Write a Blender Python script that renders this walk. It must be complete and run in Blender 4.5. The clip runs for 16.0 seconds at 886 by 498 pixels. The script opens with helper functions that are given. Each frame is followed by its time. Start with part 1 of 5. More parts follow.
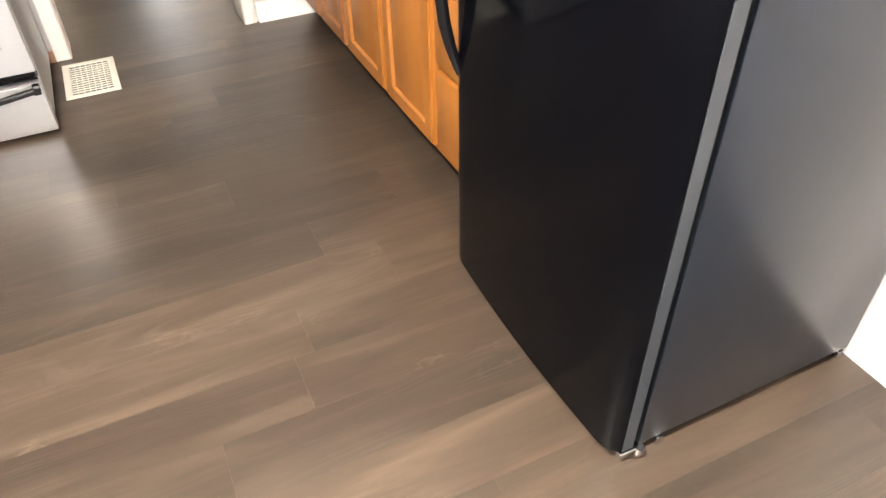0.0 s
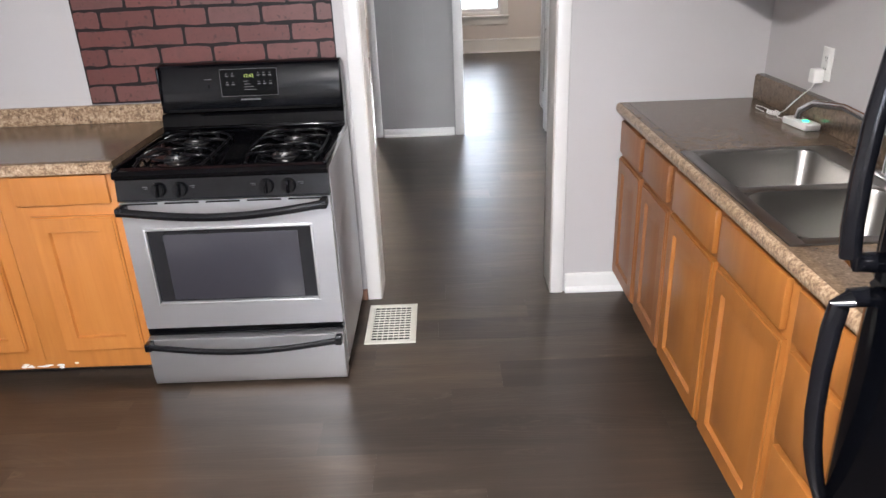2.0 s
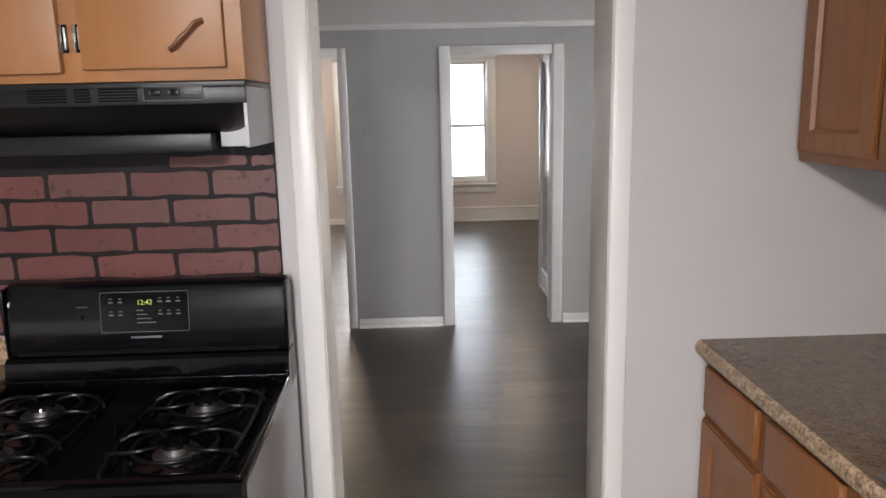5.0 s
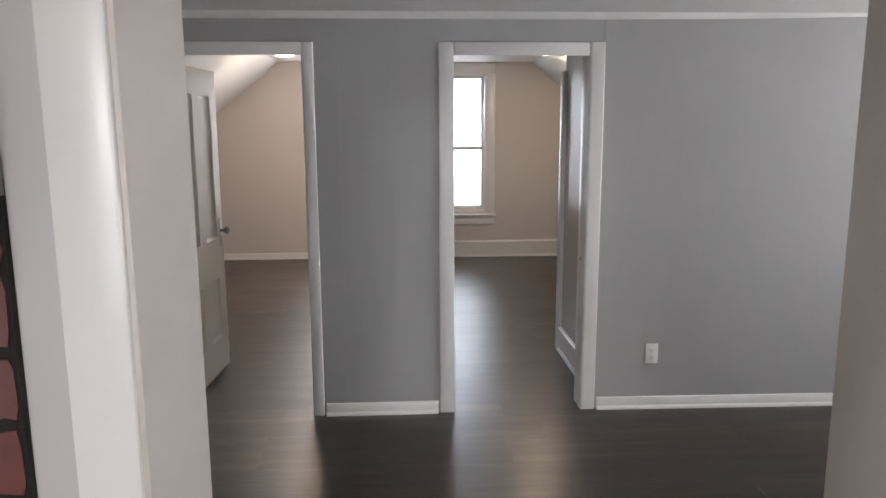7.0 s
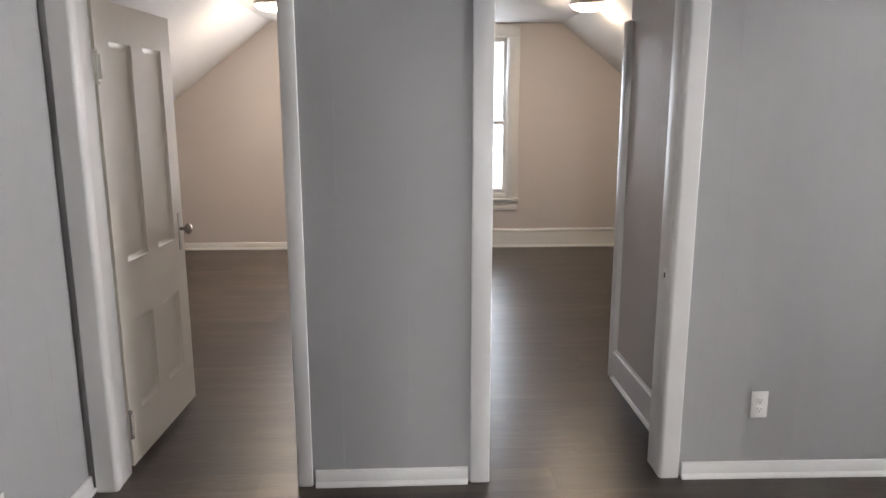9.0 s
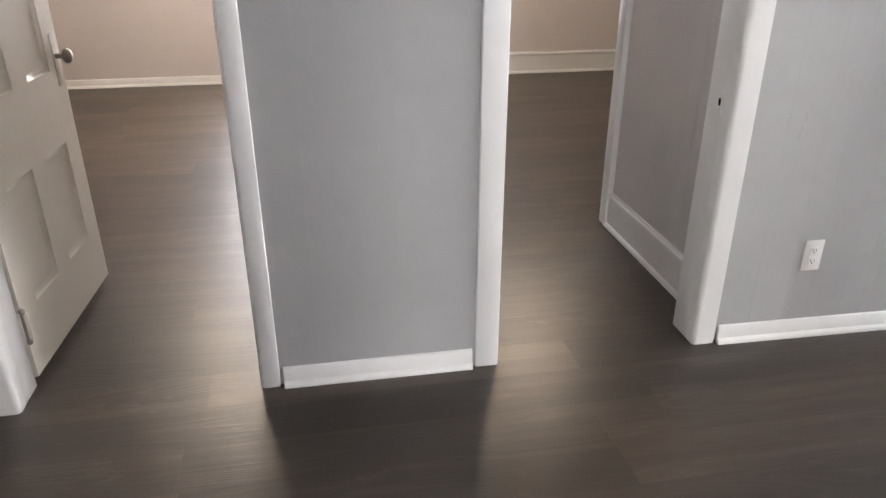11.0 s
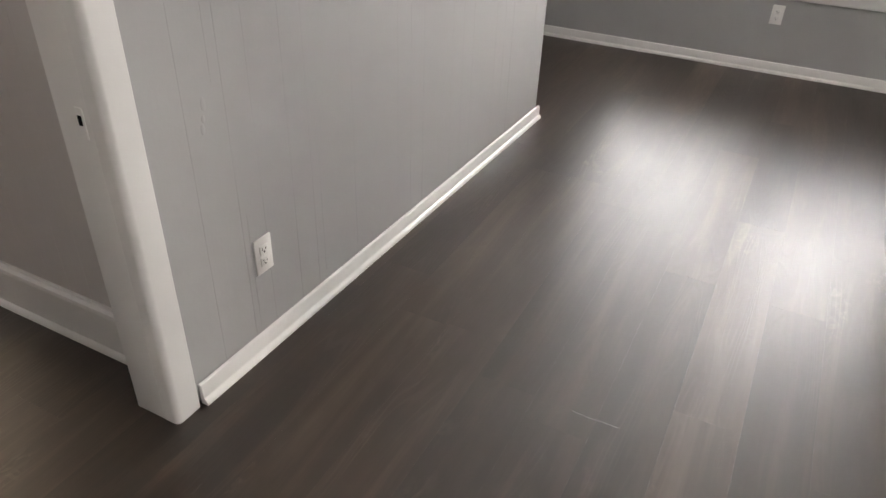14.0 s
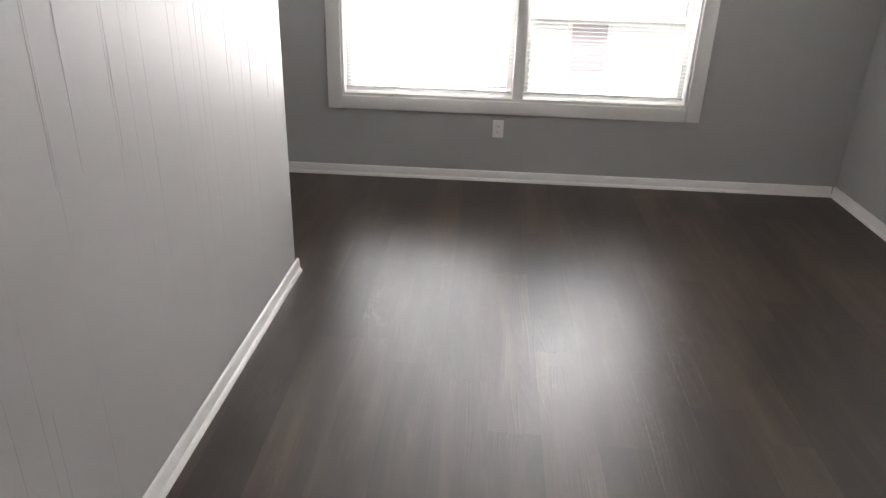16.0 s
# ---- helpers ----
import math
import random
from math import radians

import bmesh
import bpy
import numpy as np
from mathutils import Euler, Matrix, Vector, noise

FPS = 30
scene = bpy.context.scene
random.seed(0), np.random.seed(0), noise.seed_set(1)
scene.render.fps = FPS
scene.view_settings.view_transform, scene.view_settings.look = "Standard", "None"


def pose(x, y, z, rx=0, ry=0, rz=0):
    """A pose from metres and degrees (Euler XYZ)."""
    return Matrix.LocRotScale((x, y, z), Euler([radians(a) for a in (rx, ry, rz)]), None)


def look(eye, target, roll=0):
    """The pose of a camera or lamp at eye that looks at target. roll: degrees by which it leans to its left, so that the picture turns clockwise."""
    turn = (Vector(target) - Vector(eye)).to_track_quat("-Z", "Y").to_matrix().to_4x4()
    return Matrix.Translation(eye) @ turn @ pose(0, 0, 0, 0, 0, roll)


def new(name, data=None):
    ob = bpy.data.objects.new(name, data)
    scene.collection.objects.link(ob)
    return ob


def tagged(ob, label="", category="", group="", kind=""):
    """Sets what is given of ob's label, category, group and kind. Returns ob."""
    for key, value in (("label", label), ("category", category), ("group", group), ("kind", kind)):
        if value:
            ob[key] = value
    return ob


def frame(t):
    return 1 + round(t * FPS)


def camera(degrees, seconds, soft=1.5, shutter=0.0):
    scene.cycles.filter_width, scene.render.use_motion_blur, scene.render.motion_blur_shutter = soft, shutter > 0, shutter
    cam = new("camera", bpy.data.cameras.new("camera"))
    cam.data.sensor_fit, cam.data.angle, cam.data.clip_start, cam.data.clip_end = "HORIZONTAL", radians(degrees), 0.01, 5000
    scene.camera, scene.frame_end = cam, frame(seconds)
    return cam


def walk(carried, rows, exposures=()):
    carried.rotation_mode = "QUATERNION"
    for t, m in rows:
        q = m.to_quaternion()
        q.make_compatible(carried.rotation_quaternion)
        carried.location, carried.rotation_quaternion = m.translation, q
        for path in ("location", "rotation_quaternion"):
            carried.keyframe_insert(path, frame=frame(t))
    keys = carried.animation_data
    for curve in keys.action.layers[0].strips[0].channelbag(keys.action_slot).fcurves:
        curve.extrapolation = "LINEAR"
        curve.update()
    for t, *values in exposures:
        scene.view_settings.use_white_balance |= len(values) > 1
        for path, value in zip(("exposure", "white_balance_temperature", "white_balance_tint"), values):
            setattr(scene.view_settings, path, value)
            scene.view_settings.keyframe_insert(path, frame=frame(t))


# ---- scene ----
cam = camera(64.0, 16.0)
PATH = [
    (0, (-0.145, -3.526, 1.438), (0.486, -2.144, 0.137), -1.5),
    (0.5, (-0.210, -3.364, 1.516), (0.205, -1.796, 0.345), -1.2),
    (1, (-0.124, -3.292, 1.534), (0.063, -1.581, 0.516), -2.6),
    (1.5, (-0.060, -3.164, 1.565), (0.0, -1.376, 0.669), -2.4),
    (2, (-0.078, -3.054, 1.577), (-0.089, -1.219, 0.782), -2.3),
    (2.5, (-0.145, -2.884, 1.597), (-0.197, -1.013, 0.892), -2.4),
    (3, (-0.189, -2.738, 1.608), (-0.253, -0.84, 0.982), -2.3),
    (3.5, (-0.182, -2.604, 1.6), (-0.228, -0.681, 1.052), -2.4),
    (4, (-0.16, -2.405, 1.621), (-0.168, -0.464, 1.138), -2.1),
    (4.5, (-0.126, -2.208, 1.624), (-0.093, -0.255, 1.194), -1.6),
    (5, (-0.119, -1.957, 1.595), (-0.058, 0.004, 1.205), -1.3),
    (7.5, (-0.152, -0.337, 1.572), (-0.042, 1.632, 1.24), -0.2),
    (8, (-0.141, -0.056, 1.576), (-0.051, 1.912, 1.233), -0.1),
    (10.5, (-0.377, 1.026, 1.402), (-0.25, 2.904, 0.724), 0.3),
    (11, (-0.423, 1.158, 1.375), (-0.103, 2.944, 0.536), 0.0),
    (11.5, (-0.439, 1.266, 1.376), (0.141, 2.918, 0.41), 0.1),
    (12, (-0.431, 1.348, 1.394), (0.409, 2.829, 0.346), 0.4),
    (12.5, (-0.336, 1.488, 1.412), (0.723, 2.775, 0.306), 0.9),
    (13, (-0.187, 1.65, 1.423), (1.049, 2.754, 0.304), 1.7),
    (13.5, (-0.109, 1.761, 1.427), (1.267, 2.696, 0.317), 2.0),
    (14, (-0.048, 1.916, 1.45), (1.457, 2.663, 0.366), 2.1),
    (14.5, (-0.02, 2.046, 1.488), (1.587, 2.593, 0.43), 2.4),
    (15, (0.069, 2.077, 1.504), (1.756, 2.469, 0.504), 1.6),
    (15.5, (0.209, 2.164, 1.539), (1.966, 2.391, 0.61), 1.8),
    (16, (0.308, 2.209, 1.555), (2.125, 2.307, 0.726), 1.7),
]
walk(cam, [(t, look(e, g, r)) for t, e, g, r in PATH],
     exposures=[(t, s, k, 13 if t < 0.3 else 10 if t < 2 else 15) for t, s, k in ((0, 2.68, 7200), (0.5, 2.58, 6400), (1, 2.55, 5450), (1.5, 2.30, 5800), (2, 2.05, 6150), (3.5, 1.82, 6350), (5, 1.66, 6400), (7.5, 1.40, 6300), (8, 1.56, 6400), (10.5, 2.06, 6350), (11.5, 2.5, 6350), (12.5, 2.36, 6800), (13.5, 2.05, 6850), (15, 1.82, 6600), (16, 1.62, 6600))])

# ---- light ----
world = bpy.data.worlds.new("sky")
scene.world = world
world.use_nodes = True
wn = world.node_tree.nodes
sky = wn.new("ShaderNodeTexSky")
sky.sky_type = "NISHITA"
sky.sun_disc = False
sky.sun_elevation, sky.sun_rotation = radians(48), radians(250)
sky.air_density, sky.dust_density, sky.ozone_density = 1.0, 4.0, 1.0
wn["Background"].inputs["Strength"].default_value = 0.15
world.node_tree.links.new(sky.outputs[0], wn["Background"].inputs["Color"])


def lamp(name, kind, m, energy, color, **kw):
    d = bpy.data.lights.new(name, kind)
    d.energy, d.color = energy, color
    if kind == "AREA":
        d.shape = "RECTANGLE"
        d.size, d.size_y = kw["size"]
    elif kind == "SUN":
        d.angle = kw["angle"]
    else:
        d.shadow_soft_size = kw["radius"]
    ob = new(name, d)
    ob.matrix_world = m
    return ob


DAY = (1.0, 0.99, 0.975)
lamp("sun", "SUN", look((0, 0, 0), (0.62, 0.23, -0.75)), 1.15, (1, 0.96, 0.9), angle=radians(14))
# daylight standing in the window openings
lamp("daylight_hall_a", "AREA", look((5.16, 2.59, 1.20), (4.0, 2.45, 1.08)), 27, DAY, size=(1.05, 1.30))
lamp("daylight_hall_b", "AREA", look((5.16, 1.45, 1.47), (4.0, 1.45, 1.26)), 28, DAY, size=(1.0, 0.88))
lamp("daylight_bedroom_a", "AREA", look((-0.79, 8.22, 1.42), (-0.79, 7.0, 1.2)), 15, DAY, size=(0.74, 1.6))
lamp("daylight_bedroom_b", "AREA", look((0.48, 8.22, 1.42), (0.48, 7.0, 1.2)), 5.5, (0.84, 0.92, 1.0), size=(0.74, 1.6))
lamp("daylight_kitchen", "AREA", look((-0.35, -5.38, 1.45), (-0.35, -4.0, 1.2)), 13, (0.88, 0.94, 1.0), size=(1.5, 1.25))

# ---- materials ----


class Mat:
    """A node material with a Principled shader and short ways to add noise, ramps and bump."""

    def __init__(self, name, color, rough=0.5, metal=0.0, spec=0.5):
        self.m = bpy.data.materials.new(name)
        self.m.use_nodes = True
        self.t = self.m.node_tree
        self.b = self.t.nodes["Principled BSDF"]
        self.b.inputs["Base Color"].default_value = (*color, 1)
        self.b.inputs["Roughness"].default_value = rough
        self.b.inputs["Metallic"].default_value = metal
        self.b.inputs["Specular IOR Level"].default_value = spec

    def node(self, kind, **kw):
        n = self.t.nodes.new(kind)
        for k, v in kw.items():
            if k in n.inputs:
                n.inputs[k].default_value = v
        return n

    def link(self, a, b):
        self.t.links.new(a, b)

    def position(self, scale=(1, 1, 1), local=False):
        if local:
            src = self.node("ShaderNodeTexCoord").outputs["Object"]
        else:
            src = self.node("ShaderNodeNewGeometry").outputs["Position"]
        mp = self.node("ShaderNodeMapping")
        mp.inputs["Scale"].default_value = scale
        self.link(src, mp.inputs["Vector"])
        return mp.outputs["Vector"]

    def noise(self, scale, detail=4, rough=0.55, stretch=(1, 1, 1), local=False, distort=0.0):
        n = self.node("ShaderNodeTexNoise", Scale=scale, Detail=detail, Roughness=rough, Distortion=distort)
        self.link(self.position(stretch, local), n.inputs["Vector"])
        return n.outputs["Fac"]

    def ramp(self, fac, stops):
        r = self.node("ShaderNodeValToRGB")
        e = r.color_ramp.elements
        while len(e) < len(stops):
            e.new(0.5)
        for el, (p, c) in zip(e, stops):
            el.position, el.color = p, (*c, 1) if len(c) == 3 else c
        self.link(fac, r.inputs["Fac"])
        return r.outputs["Color"]

    def mix(self, fac, a, b, mode="MIX"):
        n = self.node("ShaderNodeMix")
        n.data_type, n.blend_type = "RGBA", mode
        for sock, v in ((n.inputs[0], fac), (n.inputs[6], a), (n.inputs[7], b)):
            if isinstance(v, (int, float)):
                sock.default_value = v
            elif isinstance(v, tuple):
                sock.default_value = (*v, 1)
            else:
                self.link(v, sock)
        return n.outputs[2]

    def math(self, op, a, b):
        n = self.node("ShaderNodeMath")
        n.operation = op
        for sock, v in zip(n.inputs, (a, b)):
            if isinstance(v, (int, float)):
                sock.default_value = v
            else:
                self.link(v, sock)
        return n.outputs[0]

    def color(self, c):
        self.link(c, self.b.inputs["Base Color"])
        return self

    def gloss(self, fac, lo, hi):
        r = self.node("ShaderNodeMapRange")
        r.inputs["To Min"].default_value, r.inputs["To Max"].default_value = lo, hi
        self.link(fac, r.inputs["Value"])
        self.link(r.outputs[0], self.b.inputs["Roughness"])
        return self

    def bump(self, fac, strength=0.2, dist=0.002):
        n = self.node("ShaderNodeBump", Strength=strength, Distance=dist)
        self.link(fac, n.inputs["Height"])
        self.link(n.outputs[0], self.b.inputs["Normal"])
        return self


def paint(name, color, rough, bumpy=0.15, var=0.06):
    m = Mat(name, color, rough)
    a, b = m.noise(1.3, 3), m.noise(55, 3)
    dark = tuple(c * (1 - var) for c in color)
    c = m.mix(m.ramp(a, [(0.05, (0, 0, 0)), (0.95, (1, 1, 1))]), dark, color)
    m.color(m.mix(m.math("MULTIPLY", b, 0.10), c, tuple(x * 0.8 for x in color)))
    m.gloss(a, rough - 0.07, rough + 0.07)
    m.bump(b, bumpy, 0.0015)
    return m.m


def wood(name, base, dark, light, rough=0.32):
    m = Mat(name, base, rough)
    grain = m.noise(5, 5, 0.55, (6, 6, 0.5), distort=0.5)
    fine = m.noise(60, 4, 0.6, (6, 6, 0.25))
    blotch = m.noise(3.2, 3)
    c = m.ramp(grain, [(0.05, dark), (0.5, base), (0.95, light)])
    c = m.mix(m.math("MULTIPLY", fine, 0.22), c, dark)
    c = m.mix(m.math("MULTIPLY", blotch, 0.28), c, light)
    m.color(c).gloss(blotch, rough - 0.08, rough + 0.1)
    m.bump(fine, 0.08, 0.001)
    return m.m


def speckle(name, stops, rough):
    m = Mat(name, stops[1][1], rough)
    a, b = m.noise(120, 5, 0.7), m.noise(38, 4, 0.6)
    v = m.math("ADD", m.math("MULTIPLY", a, 0.6), m.math("MULTIPLY", b, 0.4))
    m.color(m.ramp(v, stops)).gloss(b, rough - 0.05, rough + 0.08)
    m.bump(a, 0.05, 0.0005)
    return m.m


def plain(name, color, rough=0.5, metal=0.0, var=0.12, scale=14, spec=0.5, bumpy=0.04):
    m = Mat(name, color, rough, metal, spec)
    n = m.noise(scale, 4)
    m.color(m.mix(n, tuple(c * (1 - var) for c in color), tuple(min(1, c * (1 + var)) for c in color)))
    m.gloss(n, max(0.03, rough - 0.05), rough + 0.07)
    m.bump(m.noise(scale * 6, 3), bumpy, 0.0006)
    return m.m


def plank_material():
    m = Mat("vinyl_plank", (0.1, 0.08, 0.07), 0.36, 0.0, 0.64)
    geo = m.node("ShaderNodeNewGeometry")
    obj = m.node("ShaderNodeObjectInfo")
    rnd = m.math("FRACT", m.math("ADD", obj.outputs["Random"], geo.outputs["Random Per Island"]), 0.0)
    mp = m.node("ShaderNodeMapping")
    mp.inputs["Scale"].default_value = (1, 1, 1)
    m.link(geo.outputs["Position"], mp.inputs["Vector"])
    shift = m.node("ShaderNodeCombineXYZ")
    m.link(m.math("MULTIPLY", rnd, 37.0), shift.inputs["X"])
    m.link(m.math("MULTIPLY", rnd, 11.0), shift.inputs["Y"])
    m.link(shift.outputs[0], mp.inputs["Location"])

    def streaks(scale, stretch, detail, distort):
        s = m.node("ShaderNodeMapping")
        s.inputs["Scale"].default_value = stretch
        m.link(mp.outputs[0], s.inputs["Vector"])
        n = m.node("ShaderNodeTexNoise", Scale=scale, Detail=detail, Roughness=0.6, Distortion=distort)
        m.link(s.outputs[0], n.inputs["Vector"])
        return n.outputs["Fac"]

    broad = streaks(2.2, (0.55, 5.0, 1), 4, 0.5)
    fine = streaks(9, (0.35, 11, 1), 6, 0.4)
    blot = streaks(1.6, (0.7, 1.8, 1), 3, 0.3)
    field = streaks(1.15, (0.42, 4.2, 1), 2, 0.25)
    arcs = m.node("ShaderNodeMath")
    arcs.operation = "SINE"
    m.link(m.math("MULTIPLY", field, 150.0), arcs.inputs[0])
    spot = streaks(1.9, (1.0, 2.4, 1), 2, 0.0)
    near_knots = m.ramp(spot, [(0.50, (0, 0, 0)), (0.66, (1, 1, 1))])
    rings = m.ramp(m.math("MULTIPLY", arcs.outputs[0], m.math("SUBTRACT", blot, 0.15)), [(0.10, (0, 0, 0)), (0.42, (1, 1, 1))])
    chat = streaks(15, (1.2, 2.2, 1), 4, 1.2)
    marks = m.math("MULTIPLY", m.ramp(chat, [(0.50, (0, 0, 0)), (0.68, (1, 1, 1))]), m.ramp(spot, [(0.60, (0, 0, 0)), (0.68, (1, 1, 1))]))
    c = m.ramp(broad, [(0.22, (0.0235, 0.0158, 0.0115)), (0.5, (0.0425, 0.0298, 0.0212)), (0.78, (0.0930, 0.0662, 0.0462))])
    c = m.mix(m.math("MULTIPLY", fine, 0.40), c, (0.0265, 0.0188, 0.0145))
    c = m.mix(m.math("MULTIPLY", blot, 0.22), c, (0.066, 0.052, 0.042))
    c = m.mix(m.math("MULTIPLY", m.math("MULTIPLY", rings, near_knots), 0.30), c, (0.096, 0.076, 0.060))
    c = m.mix(m.math("MULTIPLY", marks, 0.42), c, (0.120, 0.090, 0.066))
    tone = m.ramp(rnd, [(0.0, (0.68, 0.68, 0.69)), (0.55, (1.0, 1.0, 1.0)), (1.0, (1.42, 1.39, 1.34))])
    c = m.mix(1.0, c, tone, "MULTIPLY")
    m.color(c)
    m.gloss(m.math("ADD", m.math("MULTIPLY", fine, 0.5), m.math("MULTIPLY", blot, 0.5)), 0.25, 0.43)
    h = m.math("ADD", m.math("ADD", m.math("MULTIPLY", rings, 0.6), m.math("MULTIPLY", marks, 0.5)), m.math("MULTIPLY", fine, 0.45))
    m.bump(h, 0.32, 0.0011)
    return m.m


def brick_material():
    m = Mat("printed_brick", (0.2, 0.05, 0.04), 0.45)
    obj = m.node("ShaderNodeObjectInfo")
    n, f = m.noise(16, 5, 0.65), m.noise(90, 3)
    c = m.ramp(obj.outputs["Random"], [(0.0, (0.100, 0.030, 0.026)), (0.45, (0.142, 0.043, 0.036)), (1.0, (0.118, 0.050, 0.044))])
    c = m.mix(m.ramp(n, [(0.48, (0, 0, 0)), (0.74, (0.6, 0.6, 0.6))]), c, (0.075, 0.032, 0.028))
    pit = m.noise(46, 3, 0.5)
    c = m.mix(m.ramp(pit, [(0.62, (0, 0, 0)), (0.69, (0.75, 0.75, 0.75))]), c, (0.030, 0.013, 0.012))
    c = m.mix(m.math("MULTIPLY", f, 0.16), c, (0.26, 0.10, 0.085))
    m.color(c).gloss(n, 0.34, 0.55).bump(n, 0.25, 0.0015)
    return m.m


def brushed(name, color, rough, stretch):
    m = Mat(name, color, rough, 1.0)
    n, b = m.noise(40, 4, 0.6, stretch), m.noise(3, 3)
    m.color(m.mix(n, tuple(c * 0.9 for c in color), color)).gloss(m.math("ADD", m.math("MULTIPLY", n, 0.6), m.math("MULTIPLY", b, 0.4)), rough - 0.08, rough + 0.12)
    m.bump(n, 0.05, 0.0004)
    return m.m


def glowing(name, color, strength):
    m = Mat(name, color, 0.5)
    m.b.inputs["Emission Color"].default_value = (*color, 1)
    m.b.inputs["Emission Strength"].default_value = strength
    return m.m


WALL_KITCHEN = paint("kitchen_wall_paint", (0.53, 0.51, 0.505), 0.5)
hp = Mat("hall_wall_paint", (0.44, 0.438, 0.435), 0.36, 0.0, 0.10)
streak, grit, cloud = hp.noise(7, 4, 0.6, (1, 1, 0.10)), hp.noise(70, 3), hp.noise(1.4, 3)
hp.color(hp.mix(cloud, (0.384, 0.382, 0.377), (0.428, 0.425, 0.419)))
hp.gloss(hp.math("ADD", hp.math("MULTIPLY", streak, 0.7), hp.math("MULTIPLY", cloud, 0.3)), 0.34, 0.54)
hp.bump(hp.math("ADD", hp.math("MULTIPLY", grit, 0.35), streak), 0.42, 0.002)
WALL_HALL = hp.m
WALL_BEDROOM = paint("bedroom_wall_paint", (0.64, 0.590, 0.562), 0.5)
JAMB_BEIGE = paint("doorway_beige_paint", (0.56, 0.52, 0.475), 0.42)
WALL_STUB = paint("closet_wall_paint", (0.68, 0.65, 0.63), 0.22, 0.2, 0.08)
CEIL = paint("ceiling_paint", (0.76, 0.75, 0.73), 0.6)
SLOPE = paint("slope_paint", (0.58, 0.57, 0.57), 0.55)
TRIM = paint("white_trim_paint", (0.775, 0.765, 0.742), 0.30, 0.12, 0.05)
dp = Mat("door_paint", (0.85, 0.81, 0.71), 0.30)
dp.color(dp.mix(dp.noise(0.9, 0), (0.83, 0.79, 0.69), (0.87, 0.83, 0.73)))
dp.bump(dp.noise(70, 2, 0.5, (1, 1, 0.4)), 0.08, 0.001)
DOORPAINT = dp.m
OAK = wood("honey_oak", (0.445, 0.168, 0.036), (0.33, 0.110, 0.021), (0.52, 0.218, 0.054))
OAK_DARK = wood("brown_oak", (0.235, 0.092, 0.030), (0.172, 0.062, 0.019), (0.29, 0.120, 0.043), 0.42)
# OAK about a third darker: weaker light on the sink run, put into colour
OAK_SHADED = wood("honey_oak_shaded", (0.305, 0.112, 0.0225), (0.235, 0.078, 0.0140), (0.365, 0.150, 0.035))
SLAB = wood("birch_slab", (0.375, 0.166, 0.058), (0.315, 0.130, 0.042), (0.43, 0.205, 0.080), 0.38)
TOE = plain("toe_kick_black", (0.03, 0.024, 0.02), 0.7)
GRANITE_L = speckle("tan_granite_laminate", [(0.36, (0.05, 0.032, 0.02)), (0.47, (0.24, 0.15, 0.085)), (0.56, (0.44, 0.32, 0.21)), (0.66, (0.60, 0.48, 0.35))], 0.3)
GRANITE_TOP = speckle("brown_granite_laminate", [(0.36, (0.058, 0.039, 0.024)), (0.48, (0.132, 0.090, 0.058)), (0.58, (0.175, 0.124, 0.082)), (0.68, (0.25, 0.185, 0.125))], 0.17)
BLACK_ENAMEL = plain("black_enamel", (0.0018, 0.0018, 0.0024), 0.04, 0, 0.2, 14, 0.26, 0.0)
BLACK_PLASTIC = plain("black_plastic", (0.004, 0.0042, 0.0055), 0.15, 0, 0.2, 14, 0.42, 0.02)
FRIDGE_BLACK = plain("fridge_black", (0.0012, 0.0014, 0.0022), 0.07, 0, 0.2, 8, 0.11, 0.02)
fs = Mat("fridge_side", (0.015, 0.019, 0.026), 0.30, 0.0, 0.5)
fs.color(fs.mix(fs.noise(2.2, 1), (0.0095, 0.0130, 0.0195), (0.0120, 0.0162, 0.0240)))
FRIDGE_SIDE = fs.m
FRIDGE_EDGE = plain("fridge_door_edge", (0.032, 0.038, 0.046), 0.35, 0, 0.1, 6)
HOOD_BLACK = plain("hood_black", (0.013, 0.013, 0.014), 0.34, 0, 0.15, 14, 0.35)
HOOD_GREY = plain("hood_side_grey", (0.30, 0.30, 0.30), 0.4, 0.6, 0.1)
IRON = plain("cast_iron", (0.004, 0.004, 0.005), 0.28, 0, 0.3, 40, 0.15)
STOVE_SIDE = plain("stove_side_grey", (0.36, 0.355, 0.365), 0.36, 0, 0.06, 5)
STEEL = brushed("brushed_steel", (0.68, 0.68, 0.69), 0.42, (0.4, 8, 9))
SINK_STEEL = brushed("sink_steel", (0.27, 0.26, 0.245), 0.32, (6, 0.5, 3))
BEZEL = plain("satin_bezel", (0.55, 0.55, 0.55), 0.45, 0.8, 0.05)
CHROME = plain("chrome", (0.75, 0.75, 0.76), 0.1, 1.0, 0.05)
ALU = plain("burner_aluminium", (0.22, 0.217, 0.213), 0.42, 1.0, 0.1)
COPPER = plain("copper_pull", (0.52, 0.31, 0.21), 0.3, 1.0, 0.15)
NICKEL = plain("aged_nickel", (0.38, 0.35, 0.32), 0.3, 1.0, 0.2, 60)
IVORY = plain("ivory_metal", (0.70, 0.68, 0.60), 0.4, 0, 0.06)
WHITE_PLASTIC = plain("white_plastic", (0.80, 0.79, 0.76), 0.35, 0, 0.03)
DARK_SLOT = plain("dark_slot", (0.005, 0.005, 0.005), 0.8, spec=0.1)
GREY_PRINT = plain("grey_print", (0.11, 0.11, 0.115), 0.5)
OVEN_GLASS = plain("oven_glass", (0.036, 0.035, 0.043), 0.1, 0, 0.1, 5)
